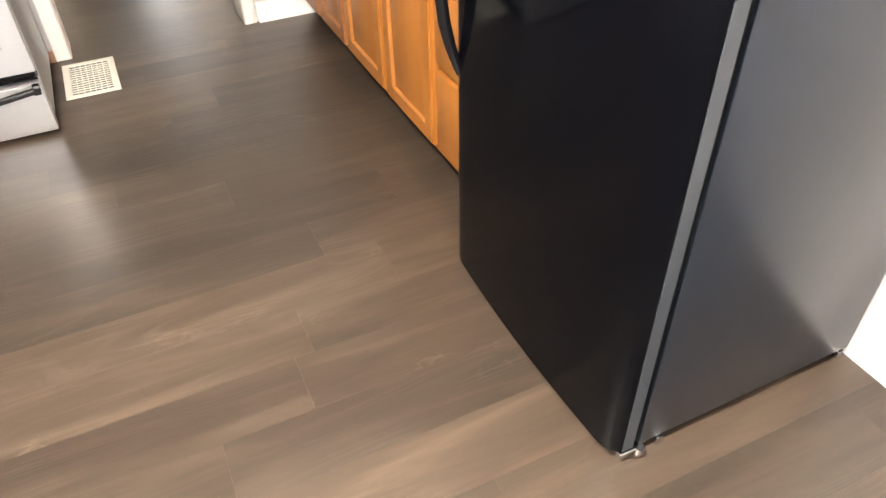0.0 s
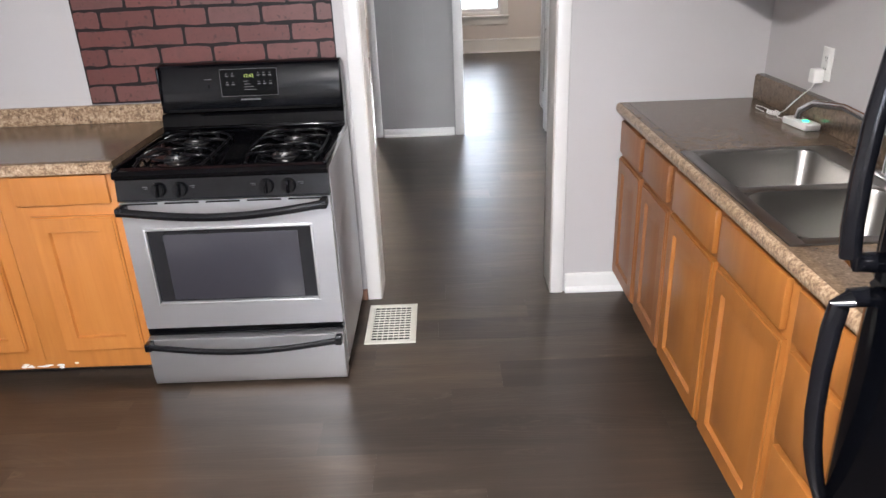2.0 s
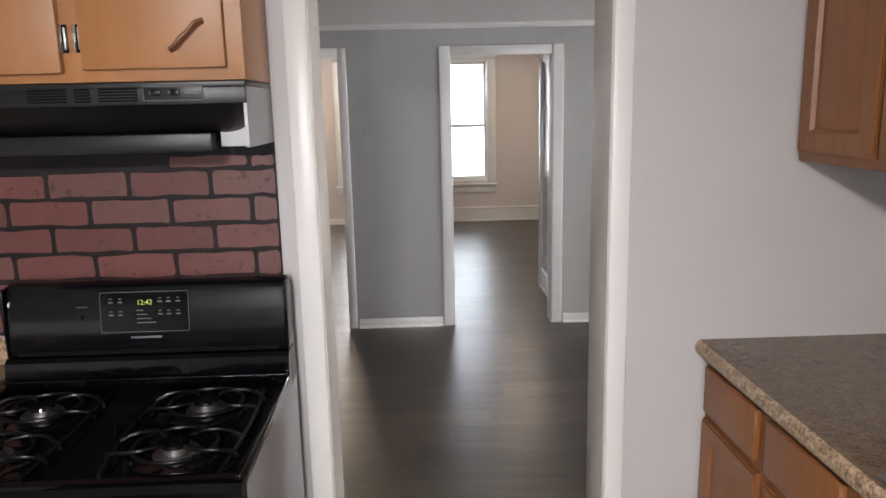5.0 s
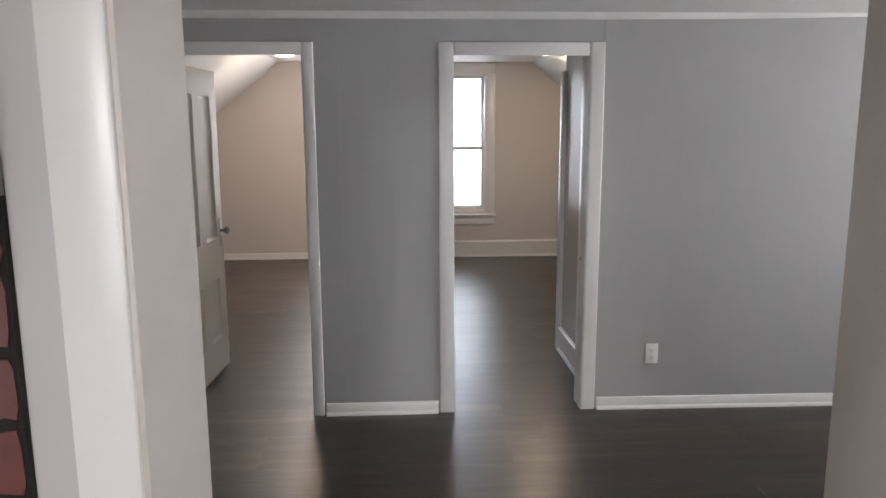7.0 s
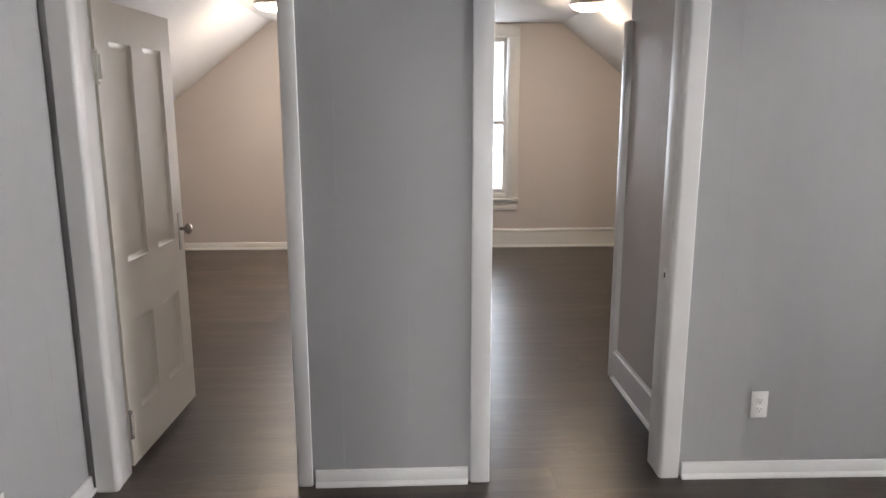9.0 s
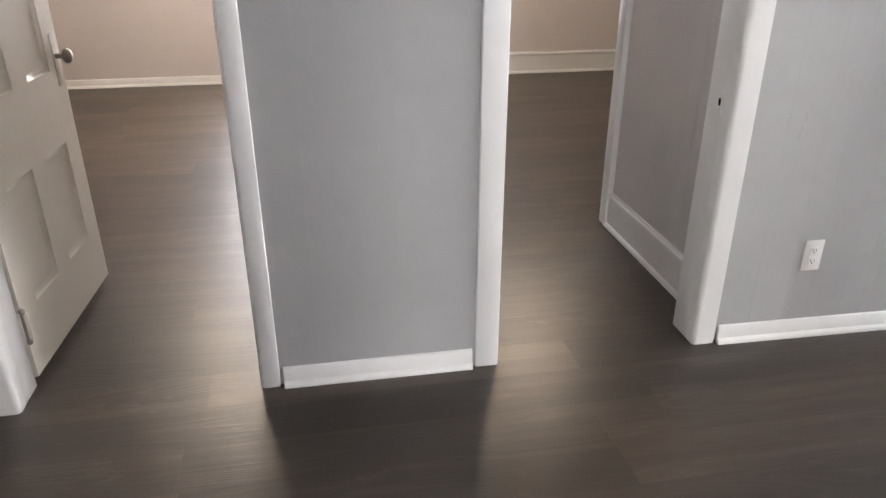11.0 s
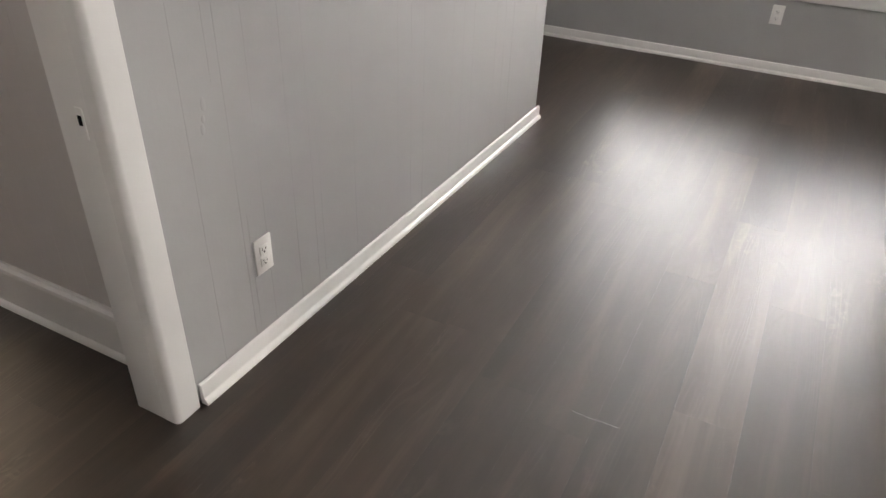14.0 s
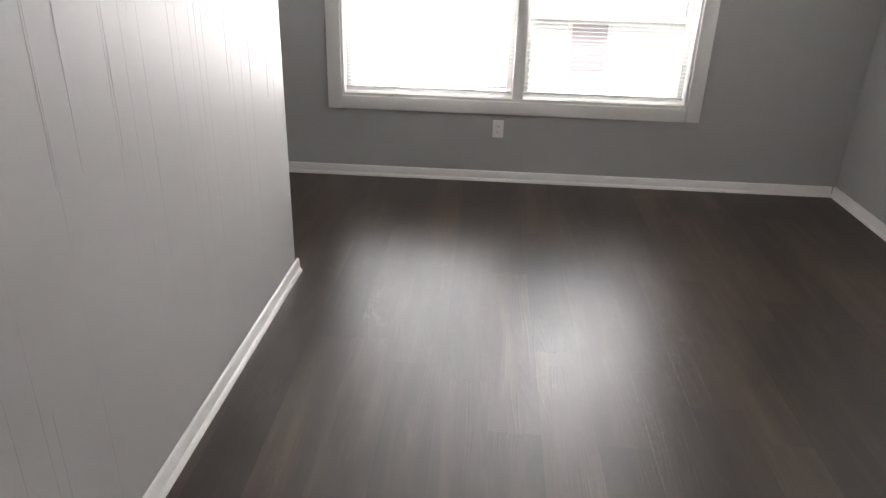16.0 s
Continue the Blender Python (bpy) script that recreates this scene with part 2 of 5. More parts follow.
OVEN_GLASS_EDGE = plain("oven_glass_edge", (0.014, 0.014, 0.016), 0.12, 0, 0.1, 5)
GROUT = plain("dark_mortar_print", (0.015, 0.0105, 0.0105), 0.55, 0, 0.35, 30, 0.25)
BRICK = brick_material()
PLANK = plank_material()
SUBFLOOR = plain("subfloor", (0.03, 0.025, 0.02), 0.8)
BARE_WOOD = wood("bare_wood", (0.32, 0.17, 0.11), (0.22, 0.11, 0.07), (0.42, 0.24, 0.16), 0.6)
FAR_PANE = plain("far_window_pane", (0.42, 0.37, 0.39), 0.3)
SIDING = plain("pale_siding", (0.82, 0.80, 0.78), 0.6, 0, 0.06, 3)
ROOF = plain("grey_shingle", (0.22, 0.22, 0.23), 0.8, 0, 0.2, 6)
GRASS = plain("ground_cover", (0.16, 0.17, 0.12), 0.9, 0, 0.3, 2)
GREEN_GLOW = glowing("green_light", (0.02, 0.9, 0.35), 1.6)
CLOCK_GLOW = glowing("clock_digits", (0.40, 0.52, 0.10), 0.10)
LAMP_GLOW = glowing("lamp_diffuser", (1.0, 0.81, 0.58), 30.0)
KITCHEN_GLOW = glowing("kitchen_lamp_diffuser", (1.0, 0.965, 0.90), 232.0)
gl = Mat("window_glass", (0.95, 0.97, 0.97), 0.0)
gl.b.inputs["Transmission Weight"].default_value = 1.0
gl.b.inputs["IOR"].default_value = 1.45
GLASS = gl.m
bl = Mat("blind_vinyl", (0.64, 0.64, 0.63), 0.45)
BLIND = bl.m

# ---- builders ----


def box(bm, x0, x1, y0, y1, z0, z1, bevel=0.0, seg=2):
    m = Matrix.LocRotScale(((x0 + x1) / 2, (y0 + y1) / 2, (z0 + z1) / 2), None, (abs(x1 - x0), abs(y1 - y0), abs(z1 - z0)))
    r = bmesh.ops.create_cube(bm, size=1, matrix=m)
    if bevel:
        edges = {e for v in r["verts"] for e in v.link_edges}
        bmesh.ops.bevel(bm, geom=list(edges), offset=bevel, segments=seg, profile=0.5, affect="EDGES")
    return bm


def boxes(*specs, bevel=0.0):
    bm = bmesh.new()
    for s in specs:
        box(bm, *s, bevel=bevel)
    return bm


def prism(profile, axis, a, b, bm=None):
    """A closed outline of (u, v) swept from a to b along an axis: x sweeps (y, z), y sweeps (x, z), z sweeps (x, y)."""
    bm = bm or bmesh.new()

    def at(u, v, w):
        return {"x": (w, u, v), "y": (u, w, v), "z": (u, v, w)}[axis]

    lo = [bm.verts.new(at(u, v, a)) for u, v in profile]
    hi = [bm.verts.new(at(u, v, b)) for u, v in profile]
    fs = [bm.faces.new(lo), bm.faces.new(hi[::-1])]
    n = len(profile)
    fs += [bm.faces.new((lo[i], hi[i], hi[(i + 1) % n], lo[(i + 1) % n])) for i in range(n)]
    bmesh.ops.recalc_face_normals(bm, faces=fs)
    return bm


def cyl(bm, m, r, depth, r2=None, seg=24):
    bmesh.ops.create_cone(bm, cap_ends=True, segments=seg, radius1=r, radius2=r if r2 is None else r2, depth=depth, matrix=m)
    return bm


def ball(bm, m, r=1.0, seg=20):
    bmesh.ops.create_uvsphere(bm, u_segments=seg, v_segments=seg // 2, radius=r, matrix=m)
    return bm


def tube(points, r, seg=10, flat=1.0, bm=None):
    """A rounded bar along points."""
    bm = bm or bmesh.new()
    pts = [Vector(p) for p in points]
    rings = []
    for i, p in enumerate(pts):
        d = (pts[min(i + 1, len(pts) - 1)] - pts[max(i - 1, 0)]).normalized()
        up = Vector((0, 0, 1)) if abs(d.z) < 0.9 else Vector((0, 1, 0))
        u = d.cross(up).normalized()
        v = u.cross(d)
        rr = r[i] if isinstance(r, (list, tuple)) else r
        rings.append([bm.verts.new(p + rr * (math.cos(k * math.tau / seg) * u + flat * math.sin(k * math.tau / seg) * v)) for k in range(seg)])
    for a, b in zip(rings, rings[1:]):
        for k in range(seg):
            bm.faces.new((a[k], a[(k + 1) % seg], b[(k + 1) % seg], b[k]))
    bm.faces.new(rings[0][::-1])
    bm.faces.new(rings[-1])
    bmesh.ops.recalc_face_normals(bm, faces=bm.faces[:])
    return bm


def arc(p, q, lift, n=14):
    """Points from p to q that bow out by the vector lift."""
    p, q, lift = Vector(p), Vector(q), Vector(lift)
    return [p.lerp(q, i / n) + lift * math.sin(math.pi * i / n) for i in range(n + 1)]


def mesh_of(bm, name, material, smooth=True):
    me = bpy.data.meshes.new(name)
    bm.to_mesh(me)
    bm.free()
    me.materials.append(material)
    if smooth:
        me.shade_smooth()
        me.set_sharp_from_angle(angle=radians(35))
    return me


def part(name, bm, material, parent, label=""):
    ob = new(name, mesh_of(bm, name, material))
    ob.parent = parent
    return tagged(ob, label)


def thing(name, label, category, group="", kind="", at=(0, 0, 0)):
    ob = new(name)
    ob.empty_display_size = 0.1
    ob.location = at
    return tagged(ob, label, category, group, kind)


def structure(name, bm, material, label, category="wall"):
    return tagged(new(name, mesh_of(bm, name, material)), label, category, kind="structure")


# ---- walls ----
KF, KB = 0.018, 0.195      # kitchen wall faces
HF, HB = 3.141, 3.261      # hall wall faces
FAR = 8.07                 # bedrooms' far wall
EAST = 4.87                # hall window wall
HC, KC, BC = 2.165, 2.30, 2.365
DOOR_K = (-0.41, 0.422, 2.0)
D1 = (-1.40, -0.655, 1.985)
D2 = (0.108, 0.845, 1.985)

FLOOR_PLAN = [(-2.57, -5.5), (1.43, -5.5), (1.43, -0.24), (5.03, -0.24), (5.03, 4.7), (3.355, 4.7), (3.355, 8.23), (-3.42, 8.23), (-3.42, 3.141), (-1.62, 3.141), (-1.62, 0.195), (-2.57, 0.195)]
structure("floor", prism(FLOOR_PLAN, "z", -0.14, -0.012), SUBFLOOR, "dark wood-look vinyl plank floor running through all rooms", "floor")
structure("wall_kitchen_north", boxes((-2.6, DOOR_K[0], KF, KB, -0.01, 2.5), (DOOR_K[1], 1.43, KF, KB, -0.01, 2.5), (DOOR_K[0], DOOR_K[1], KF, KB, DOOR_K[2], 2.5)),
          WALL_KITCHEN, "pale grey painted kitchen wall with a cased doorway")
structure("wall_kitchen_east", boxes((1.31, 1.43, -5.4, KF, -0.01, 2.5)), WALL_KITCHEN, "pale grey painted kitchen wall behind the sink")
structure("wall_kitchen_west", boxes((-2.57, -2.45, -5.4, KF, -0.01, 1.25)), WALL_KITCHEN, "low pale grey knee wall under a sloped ceiling")
structure("wall_kitchen_south", boxes((-2.6, -1.15, -5.5, -5.38 + 0.08, -0.01, 2.5), (0.45, 1.43, -5.5, -5.30, -0.01, 2.5), (-1.15, 0.45, -5.5, -5.30, -0.01, 0.8), (-1.15, 0.45, -5.5, -5.30, 2.1, 2.5)),
          WALL_KITCHEN, "pale grey painted kitchen wall with a window")
structure("ceiling_kitchen", boxes((-2.6, 1.43, -5.5, KF, KC, KC + 0.1)), CEIL, "white painted kitchen ceiling", "ceiling")
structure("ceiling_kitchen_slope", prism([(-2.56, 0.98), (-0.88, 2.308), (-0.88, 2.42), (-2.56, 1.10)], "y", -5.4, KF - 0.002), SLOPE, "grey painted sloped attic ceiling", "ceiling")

wall_hall = structure("wall_hall_north", boxes((-1.62, D1[0], HF, HB, -0.01, 2.7), (D1[1], D2[0], HF, HB, -0.01, 2.7), (D2[1], D2[1] + 0.06, HF, HB, -0.01, 2.7),
                      (D1[0], D1[1], HF, HB, D1[2], 2.7), (D2[0], D2[1], HF, HB, D2[2], 2.7)), WALL_HALL, "grey painted wood-panelled hall wall with two doorways")
TURN = pose(0.905, HF, 0, 0, 0, -1.1)
wall_hall_r = structure("wall_hall_north_right", boxes((0.0, 2.452, 0, 0.12, -0.01, 2.7)), WALL_HALL, "grey painted wood-panelled hall wall beside a doorway")
wall_hall_r.matrix_world = TURN
wall_hall_w = structure("wall_hall_west", boxes((-1.62, -1.505, KB, HF, -0.01, 2.5)), WALL_HALL, "grey painted wood-panelled hall wall")
structure("wall_hall_south", boxes((1.43, EAST + 0.2, -0.24, -0.11, -0.01, 2.5)), WALL_HALL, "grey painted hall wall")
structure("wall_alcove", boxes((3.235, EAST + 0.2, 4.6, 4.7, -0.01, 2.5), (3.235, 3.355, HB, 4.6, -0.01, 2.5)), WALL_HALL, "grey painted wall closing the hall alcove")
WY0, WY1, WZ0, WZ1 = 0.93, 3.145, 0.535, 1.95
structure("wall_hall_east", boxes((EAST, EAST + 0.16, -0.24, WY0, -0.01, 2.5), (EAST, EAST + 0.16, WY1, 4.7, -0.01, 2.5), (EAST, EAST + 0.16, WY0, WY1, -0.01, WZ0), (EAST, EAST + 0.16, WY0, WY1, WZ1, 2.5)),
          WALL_HALL, "grey painted hall wall around a wide double window")
structure("ceiling_hall", boxes((-1.62, EAST + 0.2, KB, HF, HC, HC + 0.1), (1.43, EAST + 0.2, -0.24, KB, HC, HC + 0.1), (3.235, EAST + 0.2, HF, 4.7, HC, HC + 0.1)), CEIL, "white painted low hall ceiling", "ceiling")

W1 = (-1.165, -0.425)
W2 = (0.105, 0.86)
GZ0, GZ1 = 0.56, 2.235
structure("wall_bedroom_north", boxes((-3.4, W1[0], FAR, FAR + 0.16, -0.01, 2.6), (W1[1], W2[0], FAR, FAR + 0.16, -0.01, 2.6), (W2[1], 3.4, FAR, FAR + 0.16, -0.01, 2.6),
          (W1[0], W1[1], FAR, FAR + 0.16, -0.01, GZ0), (W2[0], W2[1], FAR, FAR + 0.16, -0.01, GZ0), (W1[0], W1[1], FAR, FAR + 0.16, GZ1, 2.6), (W2[0], W2[1], FAR, FAR + 0.16, GZ1, 2.6)),
          WALL_BEDROOM, "beige painted bedroom gable wall with two tall windows")
structure("wall_bedroom_divider", boxes((-0.27, -0.17, HB, FAR, -0.01, 2.6)), WALL_BEDROOM, "beige painted wall between two bedrooms")
structure("wall_bedroom_west", boxes((-3.42, -3.3, HB, FAR, -0.01, 1.2)), WALL_BEDROOM, "low beige knee wall")
structure("wall_bedroom_east", boxes((3.235, 3.355, HB + 0.001, FAR, -0.01, 1.3)), WALL_BEDROOM, "low beige knee wall")
structure("wall_bedroom_south_west", boxes((-3.42, -1.62, HB - 0.12, HB, -0.01, 2.6)), WALL_BEDROOM, "beige painted bedroom wall")
structure("wall_bedroom_lining", boxes((-1.62, D1[0] - 0.09, HB, HB + 0.006, 0, 2.4), (D1[1] + 0.09, -0.27, HB, HB + 0.006, 0, 2.4), (-0.17, D2[0] - 0.09, HB, HB + 0.006, 0, 2.4), (1.08, 3.235, HB, HB + 0.006, 0, 2.4)),
          WALL_BEDROOM, "beige painted bedroom wall beside the doorways")
structure("ceiling_bedroom", boxes((-1.605, 1.40, HB, FAR, BC, BC + 0.1)), CEIL, "white painted bedroom ceiling", "ceiling")
structure("ceiling_bedroom_slope_west", prism([(-3.42, 0.96), (-1.605, 2.367), (-1.605, 2.48), (-3.42, 1.08)], "y", HB, FAR), CEIL, "white sloped attic ceiling", "ceiling")
structure("ceiling_bedroom_slope_east", prism([(3.36, 0.80), (1.40, 2.367), (1.40, 2.48), (3.36, 0.92)], "y", HB, FAR), CEIL, "white sloped attic ceiling", "ceiling")
stub = structure("wall_closet_stub", boxes((0.968, 1.08, HB, 4.262, -0.01, 2.36)), WALL_STUB, "glossy grey panelled end of a closet wall")

# ---- panel boards with grooves on the hall walls ----


def panel_boards(parent, axis, a, b, face, z0, z1, seed, sign, material=WALL_HALL):
    rng = random.Random(seed)
    u = a
    while u < b - 0.02:
        w = rng.choice((0.09, 0.13, 0.18, 0.22, 0.27))
        v = min(b, u + w)
        if b - v < 0.03:
            v = b
        bm = bmesh.new()
        g, d = rng.choice((0.00004, 0.00006, 0.0001, 0.00015)), 0.005
        ease = rng.choice((0.0002, 0.0003, 0.0006))
        lo, hi = min(face, face + sign * d), max(face, face + sign * d)
        if axis == "x":
            box(bm, u + g, v - g, lo, hi, z0, z1, ease, 1)
        else:
            box(bm, lo, hi, u + g, v - g, z0, z1, ease, 1)
        part("panel_board", bm, material, parent)
        u = v


panel_boards(wall_hall, "x", -1.50, D1[1] + 0.05, HF, 2.022, HC - 0.03, 13, -1)
panel_boards(wall_hall, "x", D2[0] - 0.06, D2[1] + 0.06, HF, 2.022, HC - 0.03, 14, -1)
panel_boards(wall_hall, "x", D1[1] + 0.05, D2[0] - 0.06, HF, 0.02, HC - 0.03, 3, -1)
panel_boards(wall_hall_r, "x", 0.008, 2.452, 0.0, 0.02, HC - 0.03, 8, -1)
panel_boards(wall_hall_w, "y", KB, HF - 0.02, -1.505, 0.02, HC - 0.03, 5, 1)
panel_boards(stub, "y", HB + 0.02, 4.20, 0.968, 0.16, 2.35, 7, -1, WALL_STUB)

# ---- short ridges of old paint along the panel joints ----


def paint_ridges(parent, spans, axis, face, sign, material):
    for u, z0, z1 in spans:
        bm = bmesh.new()
        n = 6
        for k in range(n):
            w = 0.0008 * (0.45 + 0.55 * math.sin(math.pi * (k + 0.5) / n))
            a, b = z0 + (z1 - z0) * k / n, z0 + (z1 - z0) * (k + 1) / n
            lo, hi = sorted((face, face + sign * 0.00045))
            if axis == "x":
                box(bm, u - w, u + w, lo, hi, a, b)
            else:
                box(bm, lo, hi, u - w, u + w, a, b)
        part("paint_ridge", bm, material, parent)


paint_ridges(wall_hall_r, ((0.235, 0.86, 1.60), (0.290, 0.08, 0.47), (0.390, 1.15, 1.47), (0.615, 0.10, 0.56), (0.790, 1.02, 1.60), (0.894, 1.02, 1.62), (1.081, 1.02, 1.73), (1.202, 1.34, 1.48), (1.215, 1.75, 2.10), (1.42, 0.98, 1.9), (1.60, 0.94, 1.8), (1.83, 1.0, 1.9), (2.05, 1.0, 1.7), (2.24, 0.9, 1.8)), "x", -0.005, -1, WALL_HALL)
paint_ridges(wall_hall, ((-0.210, 0.845, 1.12), (-0.355, 0.134, 0.43), (-0.105, 0.40, 0.68)), "x", HF - 0.005, -1, WALL_HALL)
paint_ridges(stub, ((3.716, 0.98, 1.75), (3.755, 1.05, 1.80)), "y", 0.963, -1, WALL_STUB)

# ---- trim ----
BASE = [(0, 0), (0.024, 0), (0.024, 0.008), (0.020, 0.016), (0.014, 0.021), (0.012, 0.023), (0.012, 0.066), (0.008, 0.074), (0, 0.077)]
TALL = [(0, 0), (0.030, 0), (0.030, 0.010), (0.024, 0.020), (0.017, 0.024), (0.017, 0.172), (0.024, 0.178), (0.022, 0.192), (0.012, 0.198), (0.010, 0.206), (0, 0.206)]


def baseboard(name, axis, a, b, face, sign, profile=BASE, scale=1.0):
    pts = [(face + sign * u, v * scale) for u, v in profile]
    return structure(name, prism(pts, axis, a, b), TRIM, "white painted baseboard with a rounded shoe strip", "baseboard")


baseboard("baseboard_hall_middle", "x", D1[1] + 0.062, D2[0] - 0.078, HF - 0.005, -1, BASE, 0.9)
baseboard("baseboard_hall_right", "x", 0.022, 2.468, -0.010, -1, BASE, 0.9).matrix_world = TURN
baseboard("baseboard_hall_west", "y", KB + 0.02, HF - 0.006, -1.50, 1, BASE, 0.9)
baseboard("baseboard_hall_east", "y", -0.085, 4.6, EAST, -1, BASE, 0.9)
baseboard("baseboard_hall_south", "x", 1.43, EAST, -0.11, 1, BASE, 0.9)
baseboard("baseboard_kitchen", "x", DOOR_K[1] + 0.062, 0.80, KF, -1, BASE, 1.25)
baseboard("baseboard_bedroom_left", "x", -3.3, -0.27, FAR, -1)
baseboard("baseboard_bedroom_right", "x", -0.17, 3.235, FAR, -1, TALL)
baseboard("baseboard_stub", "y", HB + 0.02, 4.225, 0.965, -1, TALL, 0.86)
structure("trim_stub_end", boxes((0.938, 1.10, 4.215, 4.29, 0.0, 1.96), bevel=0.006), TRIM, "white painted corner board on the closet wall end", "trim")
structure("trim_crown_hall", prism([(HF, HC), (HF - 0.04, HC), (HF - 0.034, HC - 0.010), (HF - 0.012, HC - 0.030), (HF, HC - 0.034)], "x", -1.5, 3.355), TRIM, "white painted cove moulding under the ceiling", "trim")


def round_leg(x_in, x_out, top, sign):
    """A casing leg in the hall with a broad rounded inner corner; sign: the way from the opening to the wall."""
    pts = [(x_in, HF + 0.03)]
    for k in range(9):
        a = radians(90 * k / 8)
        pts.append((x_in + sign * 0.017 * (1 - math.cos(a)), HF - 0.001 - 0.017 * math.sin(a)))
    pts += [(x_out - sign * 0.003, HF - 0.018), (x_out, HF - 0.015), (x_out, HF - 0.0005), (x_in + sign * 0.011, HF - 0.0005), (x_in + sign * 0.011, HF + 0.03)]
    return prism(pts, "z", 0.0, top)


def casing(name, x0, x1, top, face, sign, wl, wr, wt, thick=0.018, rounded=""):
    """Two legs and a head round an opening, on one face of a wall."""
    t = thing(name, "white painted door casing", "door frame", kind="structure")
    f0, f1 = min(face, face + sign * thick), max(face, face + sign * thick)
    part("casing_leg", round_leg(x0, x0 - wl, top + wt, -1) if rounded == "left" else boxes((x0 - wl, x0, f0, f1, 0.0, top + wt), bevel=0.005), TRIM, t)
    part("casing_leg", round_leg(x1, x1 + wr, top + wt, 1) if rounded == "right" else boxes((x1, x1 + wr, f0, f1, 0.0, top + wt), bevel=0.005), TRIM, t)
    part("casing_head", boxes((x0 + 0.001 + (0.031 if rounded == "left" else 0), x1 - 0.001, f0, f1, top, top + wt), bevel=0.005), TRIM, t)
    return t


def jambs(name, x0, x1, top, ya, yb, back=(0, 0), material=TRIM, label="white painted door jamb"):
    t = thing(name, label, "door frame", kind="structure")
    part("jamb", boxes((x0, x0 + 0.012, ya + back[0], yb, 0, top), bevel=0.002), material, t)
    part("jamb", boxes((x1 - 0.012, x1, ya + back[1], yb, 0, top), bevel=0.002), material, t)
    part("jamb_head", boxes((x0 + 0.012, x1 - 0.012, ya, yb, top - 0.012, top), bevel=0.003), material, t)
    return t


casing("casing_kitchen", DOOR_K[0] + 0.006, DOOR_K[1] - 0.006, DOOR_K[2], KF, -1, 0.062, 0.056, 0.07)
casing("casing_kitchen_hall", DOOR_K[0] + 0.006, DOOR_K[1] - 0.006, DOOR_K[2], KB, 1, 0.062, 0.056, 0.07)
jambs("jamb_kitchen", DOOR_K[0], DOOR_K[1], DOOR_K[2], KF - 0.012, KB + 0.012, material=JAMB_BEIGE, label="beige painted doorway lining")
casing("casing_bedroom_left", D1[0] + 0.012, D1[1] - 0.006, 1.950, HF, -1, 0.086, 0.056, 0.067, rounded="left")
jambs("jamb_bedroom_left", D1[0], D1[1], D1[2], HF - 0.011, HB + 0.012, (0.0415, 0))
casing("casing_bedroom_right", D2[0] + 0.010, D2[1] - 0.012, 1.950, HF, -1, 0.078, 0.082, 0.067, rounded="right")
jambs("jamb_bedroom_right", D2[0], D2[1], D2[2], HF - 0.011, HB + 0.012, (0, 0.0415))
lf = thing("hinge_leaf", "painted-over old hinge leaf on a white jamb", "hinge")
part("leaf", boxes((D2[0] + 0.012, D2[0] + 0.0142, HF + 0.008, HF + 0.034, 0.298, 0.388), bevel=0.0006), TRIM, lf)
part("leaf_gap", boxes((D2[0] + 0.0118, D2[0] + 0.0126, HF + 0.034, HF + 0.037, 0.296, 0.390)), DARK_SLOT, lf, "dark gap behind the leaf")
# strike plate left in the jamb
lt = thing("strike_plate", "small dark worn latch plate in a white jamb", "latch")
part("plate", boxes((D2[1] - 0.0145, D2[1] - 0.012, HF + 0.045, HF + 0.066, 0.815, 0.885), bevel=0.0008), TRIM, lt, "painted-over plate")
part("latch_hole", boxes((D2[1] - 0.0160, D2[1] - 0.0146, HF + 0.050, HF + 0.061, 0.846, 0.868)), DARK_SLOT, lt, "dark latch hole")

# ---- windows ----


